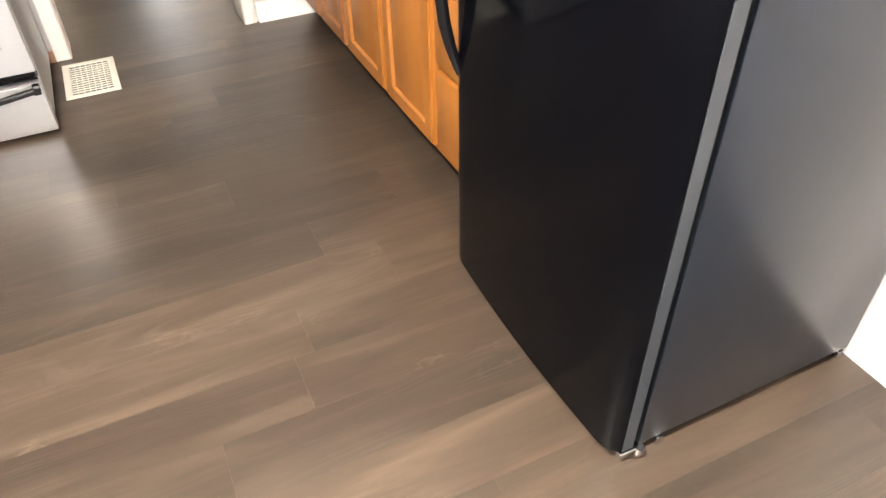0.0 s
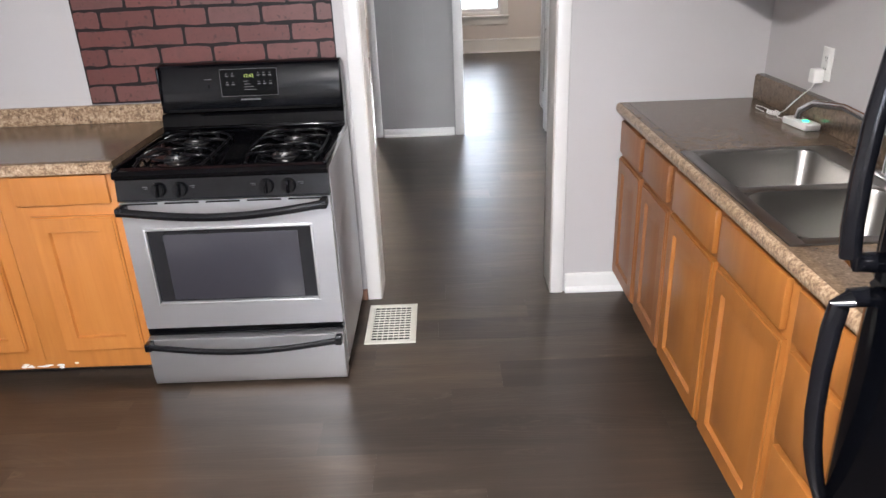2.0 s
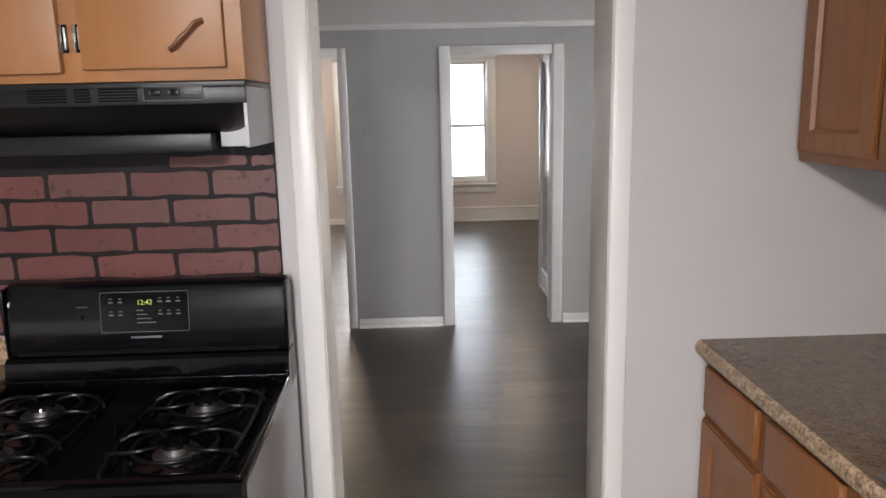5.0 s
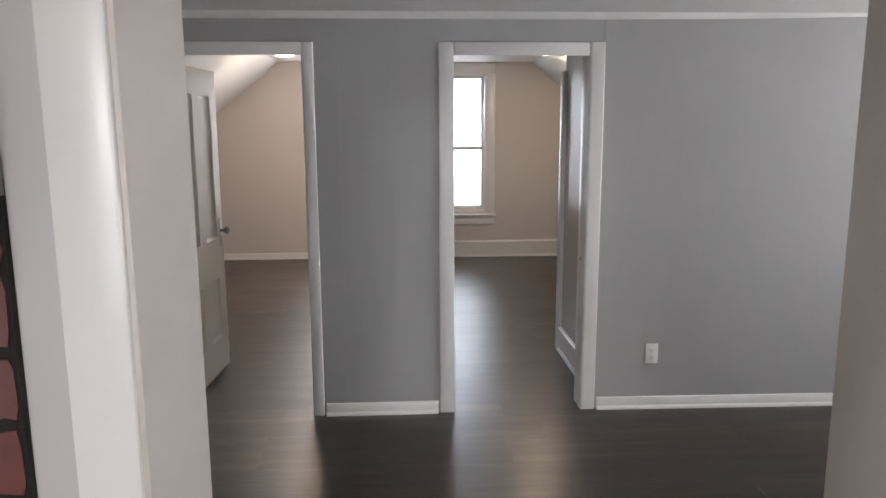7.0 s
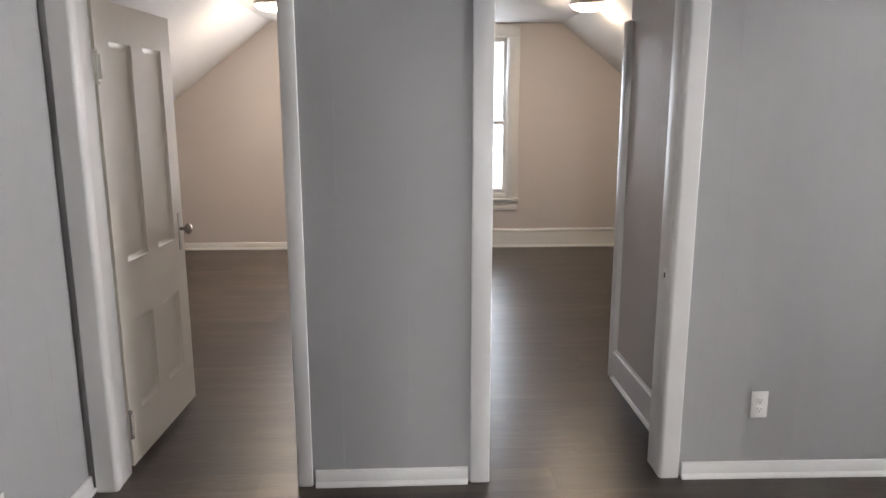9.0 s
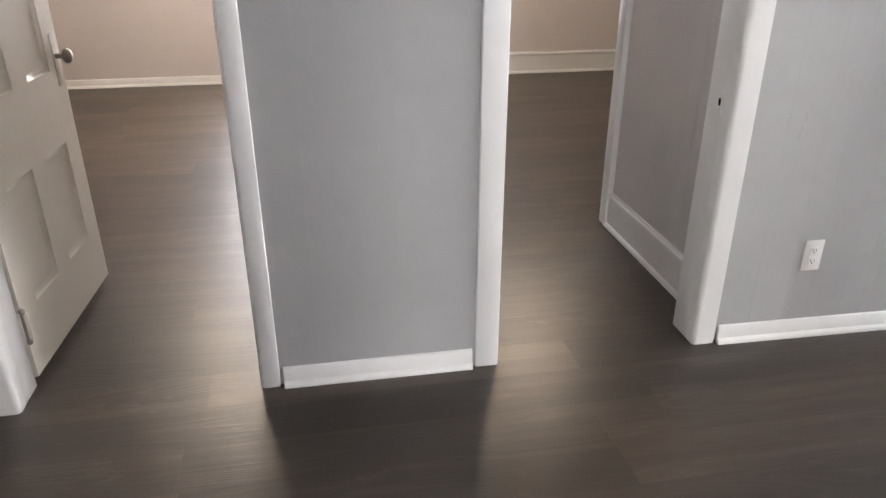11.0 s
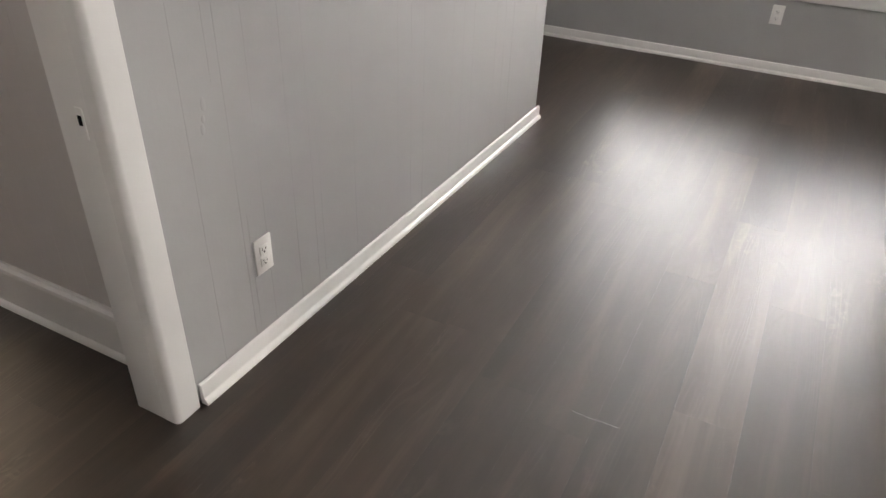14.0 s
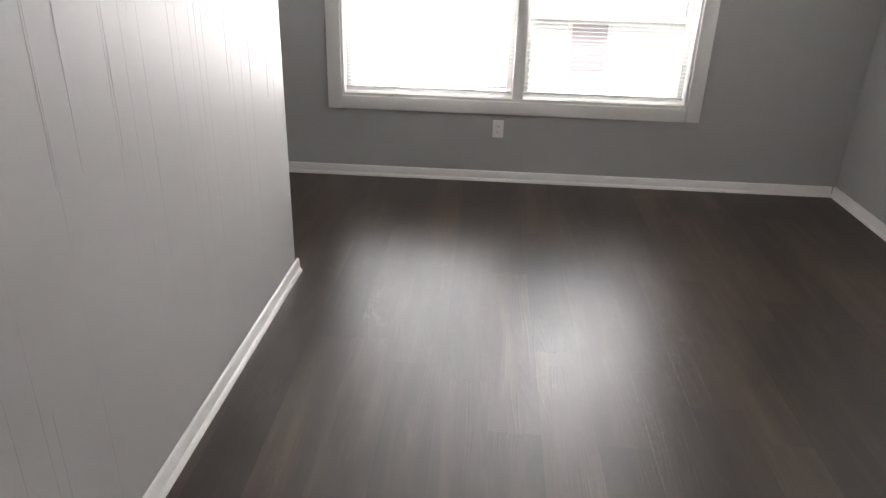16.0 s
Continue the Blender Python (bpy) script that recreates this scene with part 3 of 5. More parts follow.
def sash_window(name, x0, x1, z0, z1, y, label):
    """A tall double-hung window in the far wall, which faces -y."""
    t = thing(name, label, "window", kind="structure")
    fr = part("window_frame", boxes((x0, x0 + 0.018, y, y + 0.15, z0, z1), (x1 - 0.018, x1, y, y + 0.15, z0, z1), (x0, x1, y, y + 0.15, z1 - 0.018, z1), (x0, x1, y, y + 0.15, z0, z0 + 0.03)), TRIM, t)
    c0, c1 = y - 0.020, y
    part("casing_leg", boxes((x0 - 0.105, x0 + 0.004, c0, c1, z0 - 0.02, z1), bevel=0.004), TRIM, t)
    part("casing_leg", boxes((x1 - 0.004, x1 + 0.108, c0, c1, z0 - 0.02, z1), bevel=0.004), TRIM, t)
    part("casing_head", boxes((x0 - 0.105, x1 + 0.108, c0, c1, z1 + 0.001, min(z1 + 0.122, BC - 0.004)), bevel=0.004), TRIM, t)
    part("window_sill", boxes((x0 - 0.125, x1 + 0.128, y - 0.055, y + 0.06, z0 - 0.045, z0 - 0.021), bevel=0.008), TRIM, t)
    part("apron", boxes((x0 - 0.105, x1 + 0.108, c0, c1, z0 - 0.15, z0 - 0.046), bevel=0.004), TRIM, t)
    mid = 1.34
    for nm, a, b, yy in (("lower_sash", z0 + 0.03, mid + 0.02, y + 0.05), ("upper_sash", mid - 0.02, z1 - 0.018, y + 0.09)):
        bm = boxes((x0 + 0.018, x0 + 0.052, yy, yy + 0.034, a, b), (x1 - 0.052, x1 - 0.018, yy, yy + 0.034, a, b), (x0 + 0.052, x1 - 0.052, yy, yy + 0.034, a, a + 0.045), (x0 + 0.052, x1 - 0.052, yy, yy + 0.034, b - 0.036, b))
        sash = part(nm, bm, TRIM, t)
        pane = part("pane", boxes((x0 + 0.05, x1 - 0.05, yy + 0.014, yy + 0.018, a + 0.04, b - 0.03)), GLASS, sash, "clear glass pane")
        pane.visible_shadow = False
    return t


sash_window("window_1", W1[0], W1[1], GZ0, GZ1, FAR, "tall white double-hung window in a bedroom wall")
sash_window("window_2", W2[0], W2[1], GZ0, GZ1, FAR, "tall white double-hung window over a tall baseboard")

# wide pair of windows in the hall, with a casing, a mullion and blinds
hw = thing("window_3", "wide white double window with lowered blinds", "window", kind="structure")
part("casing_leg", boxes((EAST - 0.018, EAST, WY0 - 0.085, WY0 + 0.004, WZ0 - 0.08, WZ1 + 0.085), bevel=0.004), TRIM, hw)
part("casing_leg", boxes((EAST - 0.018, EAST, WY1 - 0.004, WY1 + 0.085, WZ0 - 0.08, WZ1 + 0.085), bevel=0.004), TRIM, hw)
part("casing_foot", boxes((EAST - 0.018, EAST, WY0 + 0.005, WY1 - 0.005, WZ0 - 0.08, WZ0 + 0.004), bevel=0.004), TRIM, hw)
part("casing_head", boxes((EAST - 0.018, EAST, WY0 + 0.005, WY1 - 0.005, WZ1 - 0.004, WZ1 + 0.085), bevel=0.004), TRIM, hw)
part("window_frame", boxes((EAST, EAST + 0.14, WY0, WY0 + 0.02, WZ0, WZ1), (EAST, EAST + 0.14, WY1 - 0.02, WY1, WZ0, WZ1), (EAST, EAST + 0.14, WY0 + 0.02, WY1 - 0.02, WZ1 - 0.02, WZ1), (EAST, EAST + 0.14, WY0 + 0.02, WY1 - 0.02, WZ0, WZ0 + 0.02)), TRIM, hw)
part("mullion", boxes((EAST + 0.002, EAST + 0.14, 1.972, 2.042, WZ0 + 0.02, WZ1 - 0.02), bevel=0.004), TRIM, hw)
for a, b in ((WY0 + 0.02, 1.972), (2.042, WY1 - 0.02)):
    sash = part("sash", boxes((EAST + 0.09, EAST + 0.125, a, a + 0.035, WZ0 + 0.02, WZ1 - 0.02), (EAST + 0.09, EAST + 0.125, b - 0.035, b, WZ0 + 0.02, WZ1 - 0.02),
                (EAST + 0.09, EAST + 0.125, a + 0.035, b - 0.035, WZ0 + 0.02, WZ0 + 0.055), (EAST + 0.09, EAST + 0.125, a + 0.035, b - 0.035, WZ1 - 0.055, WZ1 - 0.02)), TRIM, hw)
    pane = part("pane", boxes((EAST + 0.104, EAST + 0.108, a + 0.03, b - 0.03, WZ0 + 0.05, WZ1 - 0.05)), GLASS, sash, "clear glass pane")
    pane.visible_shadow = False


def blind(y0, y1, tilt, label):
    t = thing("window_blind", label, "blind", "blinds in the hall window")
    x = EAST + 0.055
    part("head_rail", boxes((x - 0.018, x + 0.018, y0, y1, WZ1 - 0.055, WZ1 - 0.021), bevel=0.003), WHITE_PLASTIC, t)
    part("bottom_rail", boxes((x - 0.014, x + 0.014, y0, y1, WZ0 + 0.045, WZ0 + 0.060), bevel=0.004), WHITE_PLASTIC, t)
    n = 52
    me = None
    for i in range(n):
        z = WZ0 + 0.075 + i * (WZ1 - 0.065 - WZ0 - 0.075) / n
        if me is None:
            me = mesh_of(prism([(-0.0125, 0.0), (-0.006, 0.0012), (0.0, 0.0017), (0.006, 0.0012), (0.0125, 0.0), (0.006, 0.0006), (0.0, 0.0011), (-0.006, 0.0006)], "y", y0 + 0.003, y1 - 0.003), "slat", BLIND)
        ob = new("slat", me)
        ob.parent = t
        ob.matrix_local = pose(x, 0, z, 0, tilt, 0)
    for f in (0.14, 0.86):
        y = y0 + f * (y1 - y0)
        part("ladder_cord", boxes((x - 0.0145, x - 0.0135, y - 0.001, y + 0.001, WZ0 + 0.06, WZ1 - 0.05)), WHITE_PLASTIC, t)
        part("cord_button", boxes((x - 0.030, x - 0.0145, y - 0.022, y + 0.022, WZ0 + 0.046, WZ0 + 0.053), bevel=0.002), WHITE_PLASTIC, t)


blind(WY0 + 0.024, 1.968, 8, "white slatted blind, fully lowered with open slats")
blind(2.046, WY1 - 0.024, 12, "white slatted blind, fully lowered and brightly backlit")

# kitchen window behind the sink side of the room
kw = thing("window_4", "white framed kitchen window", "window", kind="structure")
part("window_frame", boxes((-1.15, -1.09, -5.44, -5.29, 0.8, 2.1), (0.39, 0.45, -5.44, -5.29, 0.8, 2.1), (-1.09, 0.39, -5.44, -5.29, 2.04, 2.1), (-1.09, 0.39, -5.44, -5.29, 0.8, 0.86), (-0.38, -0.32, -5.44, -5.30, 0.86, 2.04)), TRIM, kw)
pane = part("pane", boxes((-1.09, 0.39, -5.375, -5.371, 0.86, 2.04)), GLASS, kw, "clear glass pane")
pane.visible_shadow = False

# ---- kitchen: stove ----
SX0, SX1 = -1.241, -0.485
stove = thing("gas_stove", "black and stainless steel gas stove beside a doorway", "stove", at=(-0.863, -0.35, 0))


def put(parent, name, bm, material, label=""):
    """A part whose mesh is given in world metres under a thing that stands elsewhere."""
    p = parent.matrix_local.translation if parent.parent is None else Vector((0, 0, 0))
    if parent.parent is not None:
        p = parent.parent.location + parent.location
    bmesh.ops.translate(bm, verts=bm.verts[:], vec=-p)
    return part(name, bm, material, parent, label)


scene.view_layers[0].update()
put(stove, "body", boxes((SX0 + 0.002, SX1 - 0.002, -0.632, -0.03, 0.022, 0.868), bevel=0.004), BLACK_ENAMEL)
for fx in (SX0 + 0.06, SX1 - 0.06):
    for fy in (-0.58, -0.09):
        put(stove, "foot", cyl(bmesh.new(), pose(fx, fy, 0.011), 0.02, 0.024, seg=12), BLACK_PLASTIC)
for ex in (SX0 - 0.0006, SX1 - 0.0024):
    put(stove, "side_panel", boxes((ex, ex + 0.003, -0.628, -0.032, 0.055, 0.862), bevel=0.001), STOVE_SIDE, "pale grey painted side")
# storage drawer
drawer = put(stove, "storage_drawer", prism([(-0.634, 0.020), (-0.688, 0.020), (-0.698, 0.060), (-0.690, 0.215), (-0.634, 0.222)], "x", SX0 + 0.002, SX1 - 0.002), STEEL, "stainless steel drawer front")
put(drawer, "handle", tube(arc((SX0 + 0.012, -0.722, 0.206), (SX1 - 0.012, -0.722, 0.206), (0, -0.014, -0.026)), [0.0105] + [0.0095] * 13 + [0.0105], flat=1.3), BLACK_PLASTIC, "curved black handle")
put(drawer, "handle_end", boxes((SX0 + 0.004, SX0 + 0.03, -0.732, -0.690, 0.188, 0.220), bevel=0.005), BLACK_PLASTIC)
put(drawer, "handle_end", boxes((SX1 - 0.03, SX1 - 0.004, -0.732, -0.690, 0.188, 0.220), bevel=0.005), BLACK_PLASTIC)
put(stove, "drawer_gap", boxes((SX0 + 0.004, SX1 - 0.004, -0.664, -0.633, 0.223, 0.252)), BLACK_ENAMEL)
# oven door with a framed window
door = bmesh.new()
WX0, WX1, WZA, WZB = -1.170, -0.566, 0.360, 0.658
xs, zs = (SX0 + 0.002, WX0, WX1, SX1 - 0.002), (0.254, WZA, WZB, 0.765)
for i in range(3):
    for j in range(3):
        if (i, j) != (1, 1):
            box(door, xs[i], xs[i + 1], -0.664, -0.634, zs[j], zs[j + 1])
bmesh.ops.remove_doubles(door, verts=door.verts[:], dist=0.0002)
oven = put(stove, "oven_door", door, STEEL, "stainless steel oven door")
for s in ((WX0 - 0.006, WX0 + 0.003, WZA - 0.006, WZB + 0.006), (WX1 - 0.003, WX1 + 0.006, WZA - 0.006, WZB + 0.006), (WX0 + 0.003, WX1 - 0.003, WZB - 0.003, WZB + 0.006), (WX0 + 0.003, WX1 - 0.003, WZA - 0.006, WZA + 0.003)):
    put(oven, "window_bezel", boxes((s[0], s[1], -0.669, -0.650, s[2], s[3]), bevel=0.002), BEZEL)
put(oven, "window_border", boxes((WX0 + 0.004, WX1 - 0.004, -0.656, -0.648, WZA + 0.004, WZB - 0.004)), OVEN_GLASS_EDGE)
put(oven, "window_glass", boxes((WX0 + 0.060, WX1 - 0.052, -0.660, -0.6565, WZA + 0.012, WZB - 0.022), bevel=0.001), OVEN_GLASS, "dark grey oven glass")
pts = arc((SX0 + 0.014, -0.712, 0.748), (SX1 - 0.012, -0.712, 0.752), (0, -0.020, -0.026))
put(oven, "handle", tube(pts, [0.013] + [0.0115] * 13 + [0.013], flat=1.3), BLACK_PLASTIC, "curved black handle")
put(oven, "handle_end", boxes((SX0 + 0.006, SX0 + 0.034, -0.724, -0.664, 0.732, 0.764), bevel=0.006), BLACK_PLASTIC)
put(oven, "handle_end", boxes((SX1 - 0.034, SX1 - 0.006, -0.724, -0.664, 0.734, 0.766), bevel=0.006), BLACK_PLASTIC)
for i in range(5):
    a = SX0 + 0.018 + i * 0.147
    put(oven, "vent_slot", boxes((a, a + 0.122, -0.6662, -0.6645, 0.7565, 0.7625)), DARK_SLOT)
# slanted control panel and its knobs
put(stove, "control_panel", prism([(-0.634, 0.770), (-0.668, 0.772), (-0.656, 0.846), (-0.634, 0.852)], "x", SX0 + 0.001, SX1 - 0.001), BLACK_PLASTIC)
for kx in (-1.088, -1.012, -0.706, -0.628):
    k = cyl(bmesh.new(), pose(kx, -0.671, 0.811, 81, 0, 0), 0.0265, 0.018, 0.0235)
    bmesh.ops.bevel(k, geom=[e for e in k.edges if all(v.co.y < -0.675 for v in e.verts)], offset=0.003, segments=2, affect="EDGES")
    knob = put(stove, "knob", k, BLACK_ENAMEL, "round black burner knob")
    put(knob, "grip", boxes((kx - 0.0050, kx + 0.0050, -0.692, -0.678, 0.788, 0.834), bevel=0.003), BLACK_ENAMEL)
    side = -0.056 if kx in (-1.088, -0.706) else 0.036
    put(stove, "burner_mark", boxes((kx + side, kx + side + 0.018, -0.6645, -0.6615, 0.820, 0.8215), (kx + side + 0.006, kx + side + 0.018, -0.665, -0.6625, 0.814, 0.8152)), GREY_PRINT)
# rolled cooktop
put(stove, "cooktop", prism([(-0.634, 0.853), (-0.660, 0.848), (-0.672, 0.856), (-0.674, 0.868), (-0.664, 0.880), (-0.640, 0.886), (-0.615, 0.880), (-0.600, 0.878), (-0.150, 0.878), (-0.128, 0.884), (-0.118, 0.948), (-0.108, 0.958), (-0.03, 0.958), (-0.03, 0.860)], "x", SX0, SX1), BLACK_ENAMEL)
put(stove, "cooktop_side", boxes((SX0, SX0 + 0.018, -0.655, -0.12, 0.872, 0.893), bevel=0.006), BLACK_ENAMEL)
put(stove, "cooktop_side", boxes((SX1 - 0.018, SX1, -0.655, -0.12, 0.872, 0.893), bevel=0.006), BLACK_ENAMEL)


put(stove, "riser_lip", boxes((SX0 + 0.004, SX1 - 0.004, -0.146, -0.120, 0.8985, 0.9085), bevel=0.0042), BLACK_ENAMEL)


def burner(x, y):
    b = put(stove, "burner", cyl(bmesh.new(), pose(x, y, 0.8825), 0.052, 0.009, 0.046, 28), ALU, "aluminium burner")
    put(b, "burner_head", cyl(bmesh.new(), pose(x, y, 0.893), 0.034, 0.012, 0.032, 28), ALU)
    cp = cyl(bmesh.new(), pose(x, y, 0.902), 0.030, 0.007, 0.027, 28)
    put(b, "burner_cap", cp, BLACK_ENAMEL)
    put(b, "drip_bowl", cyl(bmesh.new(), pose(x, y, 0.8792), 0.095, 0.003, 0.092, 36), BLACK_ENAMEL)


def grate(x):
    """One long grate over two burners: two side rails, an oval ring for each burner and swept fingers."""
    bm = bmesh.new()
    for y in (-0.525, -0.300):
        ring = [(x + 0.088 * math.cos(a), y + 0.084 * math.sin(a), 0.9000) for a in [i * math.tau / 36 for i in range(37)]]
        tube(ring, 0.0048, 8, bm=bm)
        for i in range(4):
            a = math.pi / 4 + i * math.pi / 2
            sweep = []
            for f, rad, h in ((0.55, 0.140, 0.8815), (0.50, 0.136, 0.8960), (0.34, 0.120, 0.9050), (0.16, 0.100, 0.9085), (0.0, 0.074, 0.9100), (-0.06, 0.050, 0.9095), (-0.08, 0.038, 0.9075)):
                d = a + f * (1 if i % 2 else -1)
                sweep.append((x + rad * math.cos(d), y + 0.86 * rad * math.sin(d), h))
            tube(sweep, [0.0052, 0.0052, 0.0050, 0.0048, 0.0046, 0.0042, 0.0034], 8, bm=bm)
    for d in (-1, 1):
        side = arc((x + d * 0.120, -0.628, 0.886), (x + d * 0.120, -0.198, 0.886), (d * 0.016, 0, 0.010))
        tube(side, 0.0045, 8, bm=bm)
    put(stove, "grate", bm, IRON, "black cast iron burner grate")


for gx in (-1.055, -0.658):
    for gy in (-0.525, -0.300):
        burner(gx, gy)
    grate(gx)
# backguard with its display
guard = put(stove, "backguard", prism([(-0.030, 0.962), (-0.094, 0.962), (-0.100, 0.985), (-0.0815, 1.130), (-0.070, 1.146), (-0.048, 1.155), (-0.030, 1.153)], "x", SX0 + 0.004, SX1 - 0.004), BLACK_PLASTIC)
for ex in (SX0, SX1 - 0.010):
    put(guard, "end_cap", boxes((ex, ex + 0.010, -0.103, -0.030, 0.960, 1.148), bevel=0.004), BLACK_ENAMEL)
put(guard, "guard_gap", boxes((SX0 + 0.03, SX1 - 0.03, -0.1015, -0.09, 0.9625, 0.972)), DARK_SLOT)


def on_guard(x0, x1, z0, z1, lift):
    """A plate lying on the leaning face of the backguard."""
    def y(z):
        return -0.1000 + (z - 0.985) * 0.1276 - lift
    return prism([(y(z0), z0), (y(z0) + 0.003, z0), (y(z1) + 0.003, z1), (y(z1), z1)], "x", x0, x1)


disp = put(stove, "display_panel", on_guard(-0.985, -0.752, 1.022, 1.128, 0.0008), BLACK_ENAMEL, "glossy black oven display")
for s in ((-0.9862, -0.985, 1.027, 1.123), (-0.752, -0.7508, 1.027, 1.123), (-0.980, -0.757, 1.128, 1.1293), (-0.980, -0.757, 1.0207, 1.022)):
    put(disp, "display_rim", on_guard(*s, 0.0016), GREY_PRINT)
for cx, cz, a0 in ((-0.980, 1.1235, 90), (-0.757, 1.1235, 0), (-0.757, 1.0265, 270), (-0.980, 1.0265, 180)):
    for k in range(4):
        a1, a2 = radians(a0 + k * 22.5), radians(a0 + (k + 1) * 22.5)
        xs = sorted((cx + 0.0055 * math.cos(a1), cx + 0.0055 * math.cos(a2)))
        zs = sorted((cz + 0.0055 * math.sin(a1), cz + 0.0055 * math.sin(a2)))
        put(disp, "rim_corner", on_guard(xs[0] - 0.0003, xs[1] + 0.0003, zs[0] - 0.0003, zs[1] + 0.0003, 0.0016), GREY_PRINT)
for bx in (-0.957, -0.932, -0.826, -0.803, -0.778):
    for bz in (1.100, 1.066):
        put(disp, "button_mark", on_guard(bx - 0.007, bx + 0.005, bz, bz + 0.0035, 0.0014), GREY_PRINT)
        put(disp, "button_mark", on_guard(bx - 0.005, bx + 0.003, bz + 0.010, bz + 0.012, 0.0014), GREY_PRINT)
for i, w in enumerate((0.018, 0.028, 0.040, 0.050)):
    put(disp, "display_line", on_guard(-0.890, -0.890 + w, 1.078 - i * 0.011, 1.080 - i * 0.011, 0.0014), GREY_PRINT)
put(guard, "maker_mark", on_guard(-0.908, -0.826, 1.004, 1.0095, 0.0012), GREY_PRINT)
put(guard, "indicator_mark", on_guard(-1.050, -1.020, 1.090, 1.0925, 0.0012), GREY_PRINT)
put(guard, "indicator_dot", on_guard(-1.039, -1.031, 1.058, 1.070, 0.0012), DARK_SLOT)


def lettering(text, size, m, material, parent, name):
    cu = bpy.data.curves.new(name, "FONT")
    cu.body, cu.size, cu.extrude, cu.align_x, cu.align_y = text, size, 0.0004, "CENTER", "CENTER"
    tmp = new(name, cu)
    me = bpy.data.meshes.new_from_object(tmp.evaluated_get(bpy.context.evaluated_depsgraph_get()))
    bpy.data.objects.remove(tmp)
    me.materials.clear()
    me.materials.append(material)
    ob = new(name, me)
    ob.parent = parent
    ob.matrix_local = m
    return ob


lettering("12:42", 0.019, pose(-0.868 + 0.863, -0.0850 + 0.35 - 0.0016, 1.100, 82.7, 0, 0), CLOCK_GLOW, disp, "clock_digits")

# ---- range hood ----
hood = thing("range_hood", "black under-cabinet range hood with grey ends", "range hood")
HX0, HX1, HY = -1.272, -0.512, -0.275
part("shell", boxes((HX0, HX1, HY, KF - 0.002, 1.655, 1.668), (HX0, HX1, HY, HY + 0.012, 1.617, 1.655), bevel=0.002), HOOD_BLACK, hood)
part("end_panel", boxes((HX0, HX0 + 0.008, HY + 0.004, KF - 0.002, 1.515, 1.655)), HOOD_BLACK, hood)
part("end_panel", boxes((HX1 - 0.008, HX1, HY + 0.004, KF - 0.002, 1.515, 1.655)), HOOD_GREY, hood, "pale grey end panel")
part("intake", prism([(KF - 0.004, 1.652), (HY + 0.013, 1.652), (HY + 0.013, 1.616), (HY + 0.05, 1.585), (HY + 0.10, 1.560), (HY + 0.15, 1.548), (KF - 0.004, 1.548)], "x", HX0 + 0.010, HX1 - 0.085), HOOD_BLACK, hood, "curved black intake")
bm = bmesh.new()
rows = []
for k in range(9):
    a = radians(90 * k / 8)
    f = 1 - math.cos(a)
    x = HX1 - 0.085 + 0.075 * math.sin(a)
    rows.append([bm.verts.new((x, y, z + (1.618 - z) * f if z < 1.618 else z)) for y, z in ((KF - 0.004, 1.652), (HY + 0.013, 1.652), (HY + 0.013, 1.618), (HY + 0.05, 1.585), (HY + 0.10, 1.560), (HY + 0.15, 1.548), (KF - 0.004, 1.548))])
for p, q in zip(rows, rows[1:]):
    for k in range(6):
        bm.faces.new((p[k], p[k + 1], q[k + 1], q[k]))
bmesh.ops.recalc_face_normals(bm, faces=bm.faces[:])
part("intake_side", bm, HOOD_BLACK, hood)
# added plate turned to the front, stands in for the end panel's lit inside
part("lit_filler_plate", boxes((HX1 - 0.105, HX1 - 0.0085, HY + 0.150, HY + 0.156, 1.512, 1.640)), HOOD_GREY, hood, "added pale plate standing in for the lit inside of the hood end")
part("light_cover", boxes((HX0 + 0.012, HX1 - 0.115, -0.175, -0.02, 1.503, 1.548), bevel=0.004), HOOD_BLACK, hood)
for vx in (-1.005, -0.900, -0.845):
    for i in range(5):
        w = 0.036 if vx == -0.900 else 0.088
        part("vent_slot", boxes((vx, vx + w, HY - 0.0012, HY + 0.002, 1.6250 + i * 0.0066, 1.6292 + i * 0.0066)), DARK_SLOT, hood)
sw = part("switch_plate", boxes((-0.742, -0.610, HY - 0.0025, HY + 0.001, 1.627, 1.657), bevel=0.001), HOOD_BLACK, hood, "grey rimmed switch plate")
for s in ((-0.744, -0.608, 1.6565, 1.6585), (-0.744, -0.608, 1.6255, 1.6275), (-0.744, -0.742, 1.6275, 1.6565), (-0.610, -0.608, 1.6275, 1.6565)):
    part("plate_rim", boxes((s[0], s[1], HY - 0.003, HY, s[2], s[3])), GREY_PRINT, sw)
for kx in (-0.716, -0.672):
    part("rocker_switch", boxes((kx - 0.012, kx + 0.012, HY - 0.006, HY - 0.002, 1.637, 1.651), bevel=0.002), BLACK_PLASTIC, sw)
    part("switch_mark", boxes((kx - 0.013, kx - 0.009, HY - 0.0066, HY - 0.0058, 1.642, 1.647)), GREY_PRINT, sw)
part("maker_mark", boxes((-0.650, -0.617, HY - 0.0034, HY - 0.002, 1.640, 1.647)), GREY_PRINT, sw)

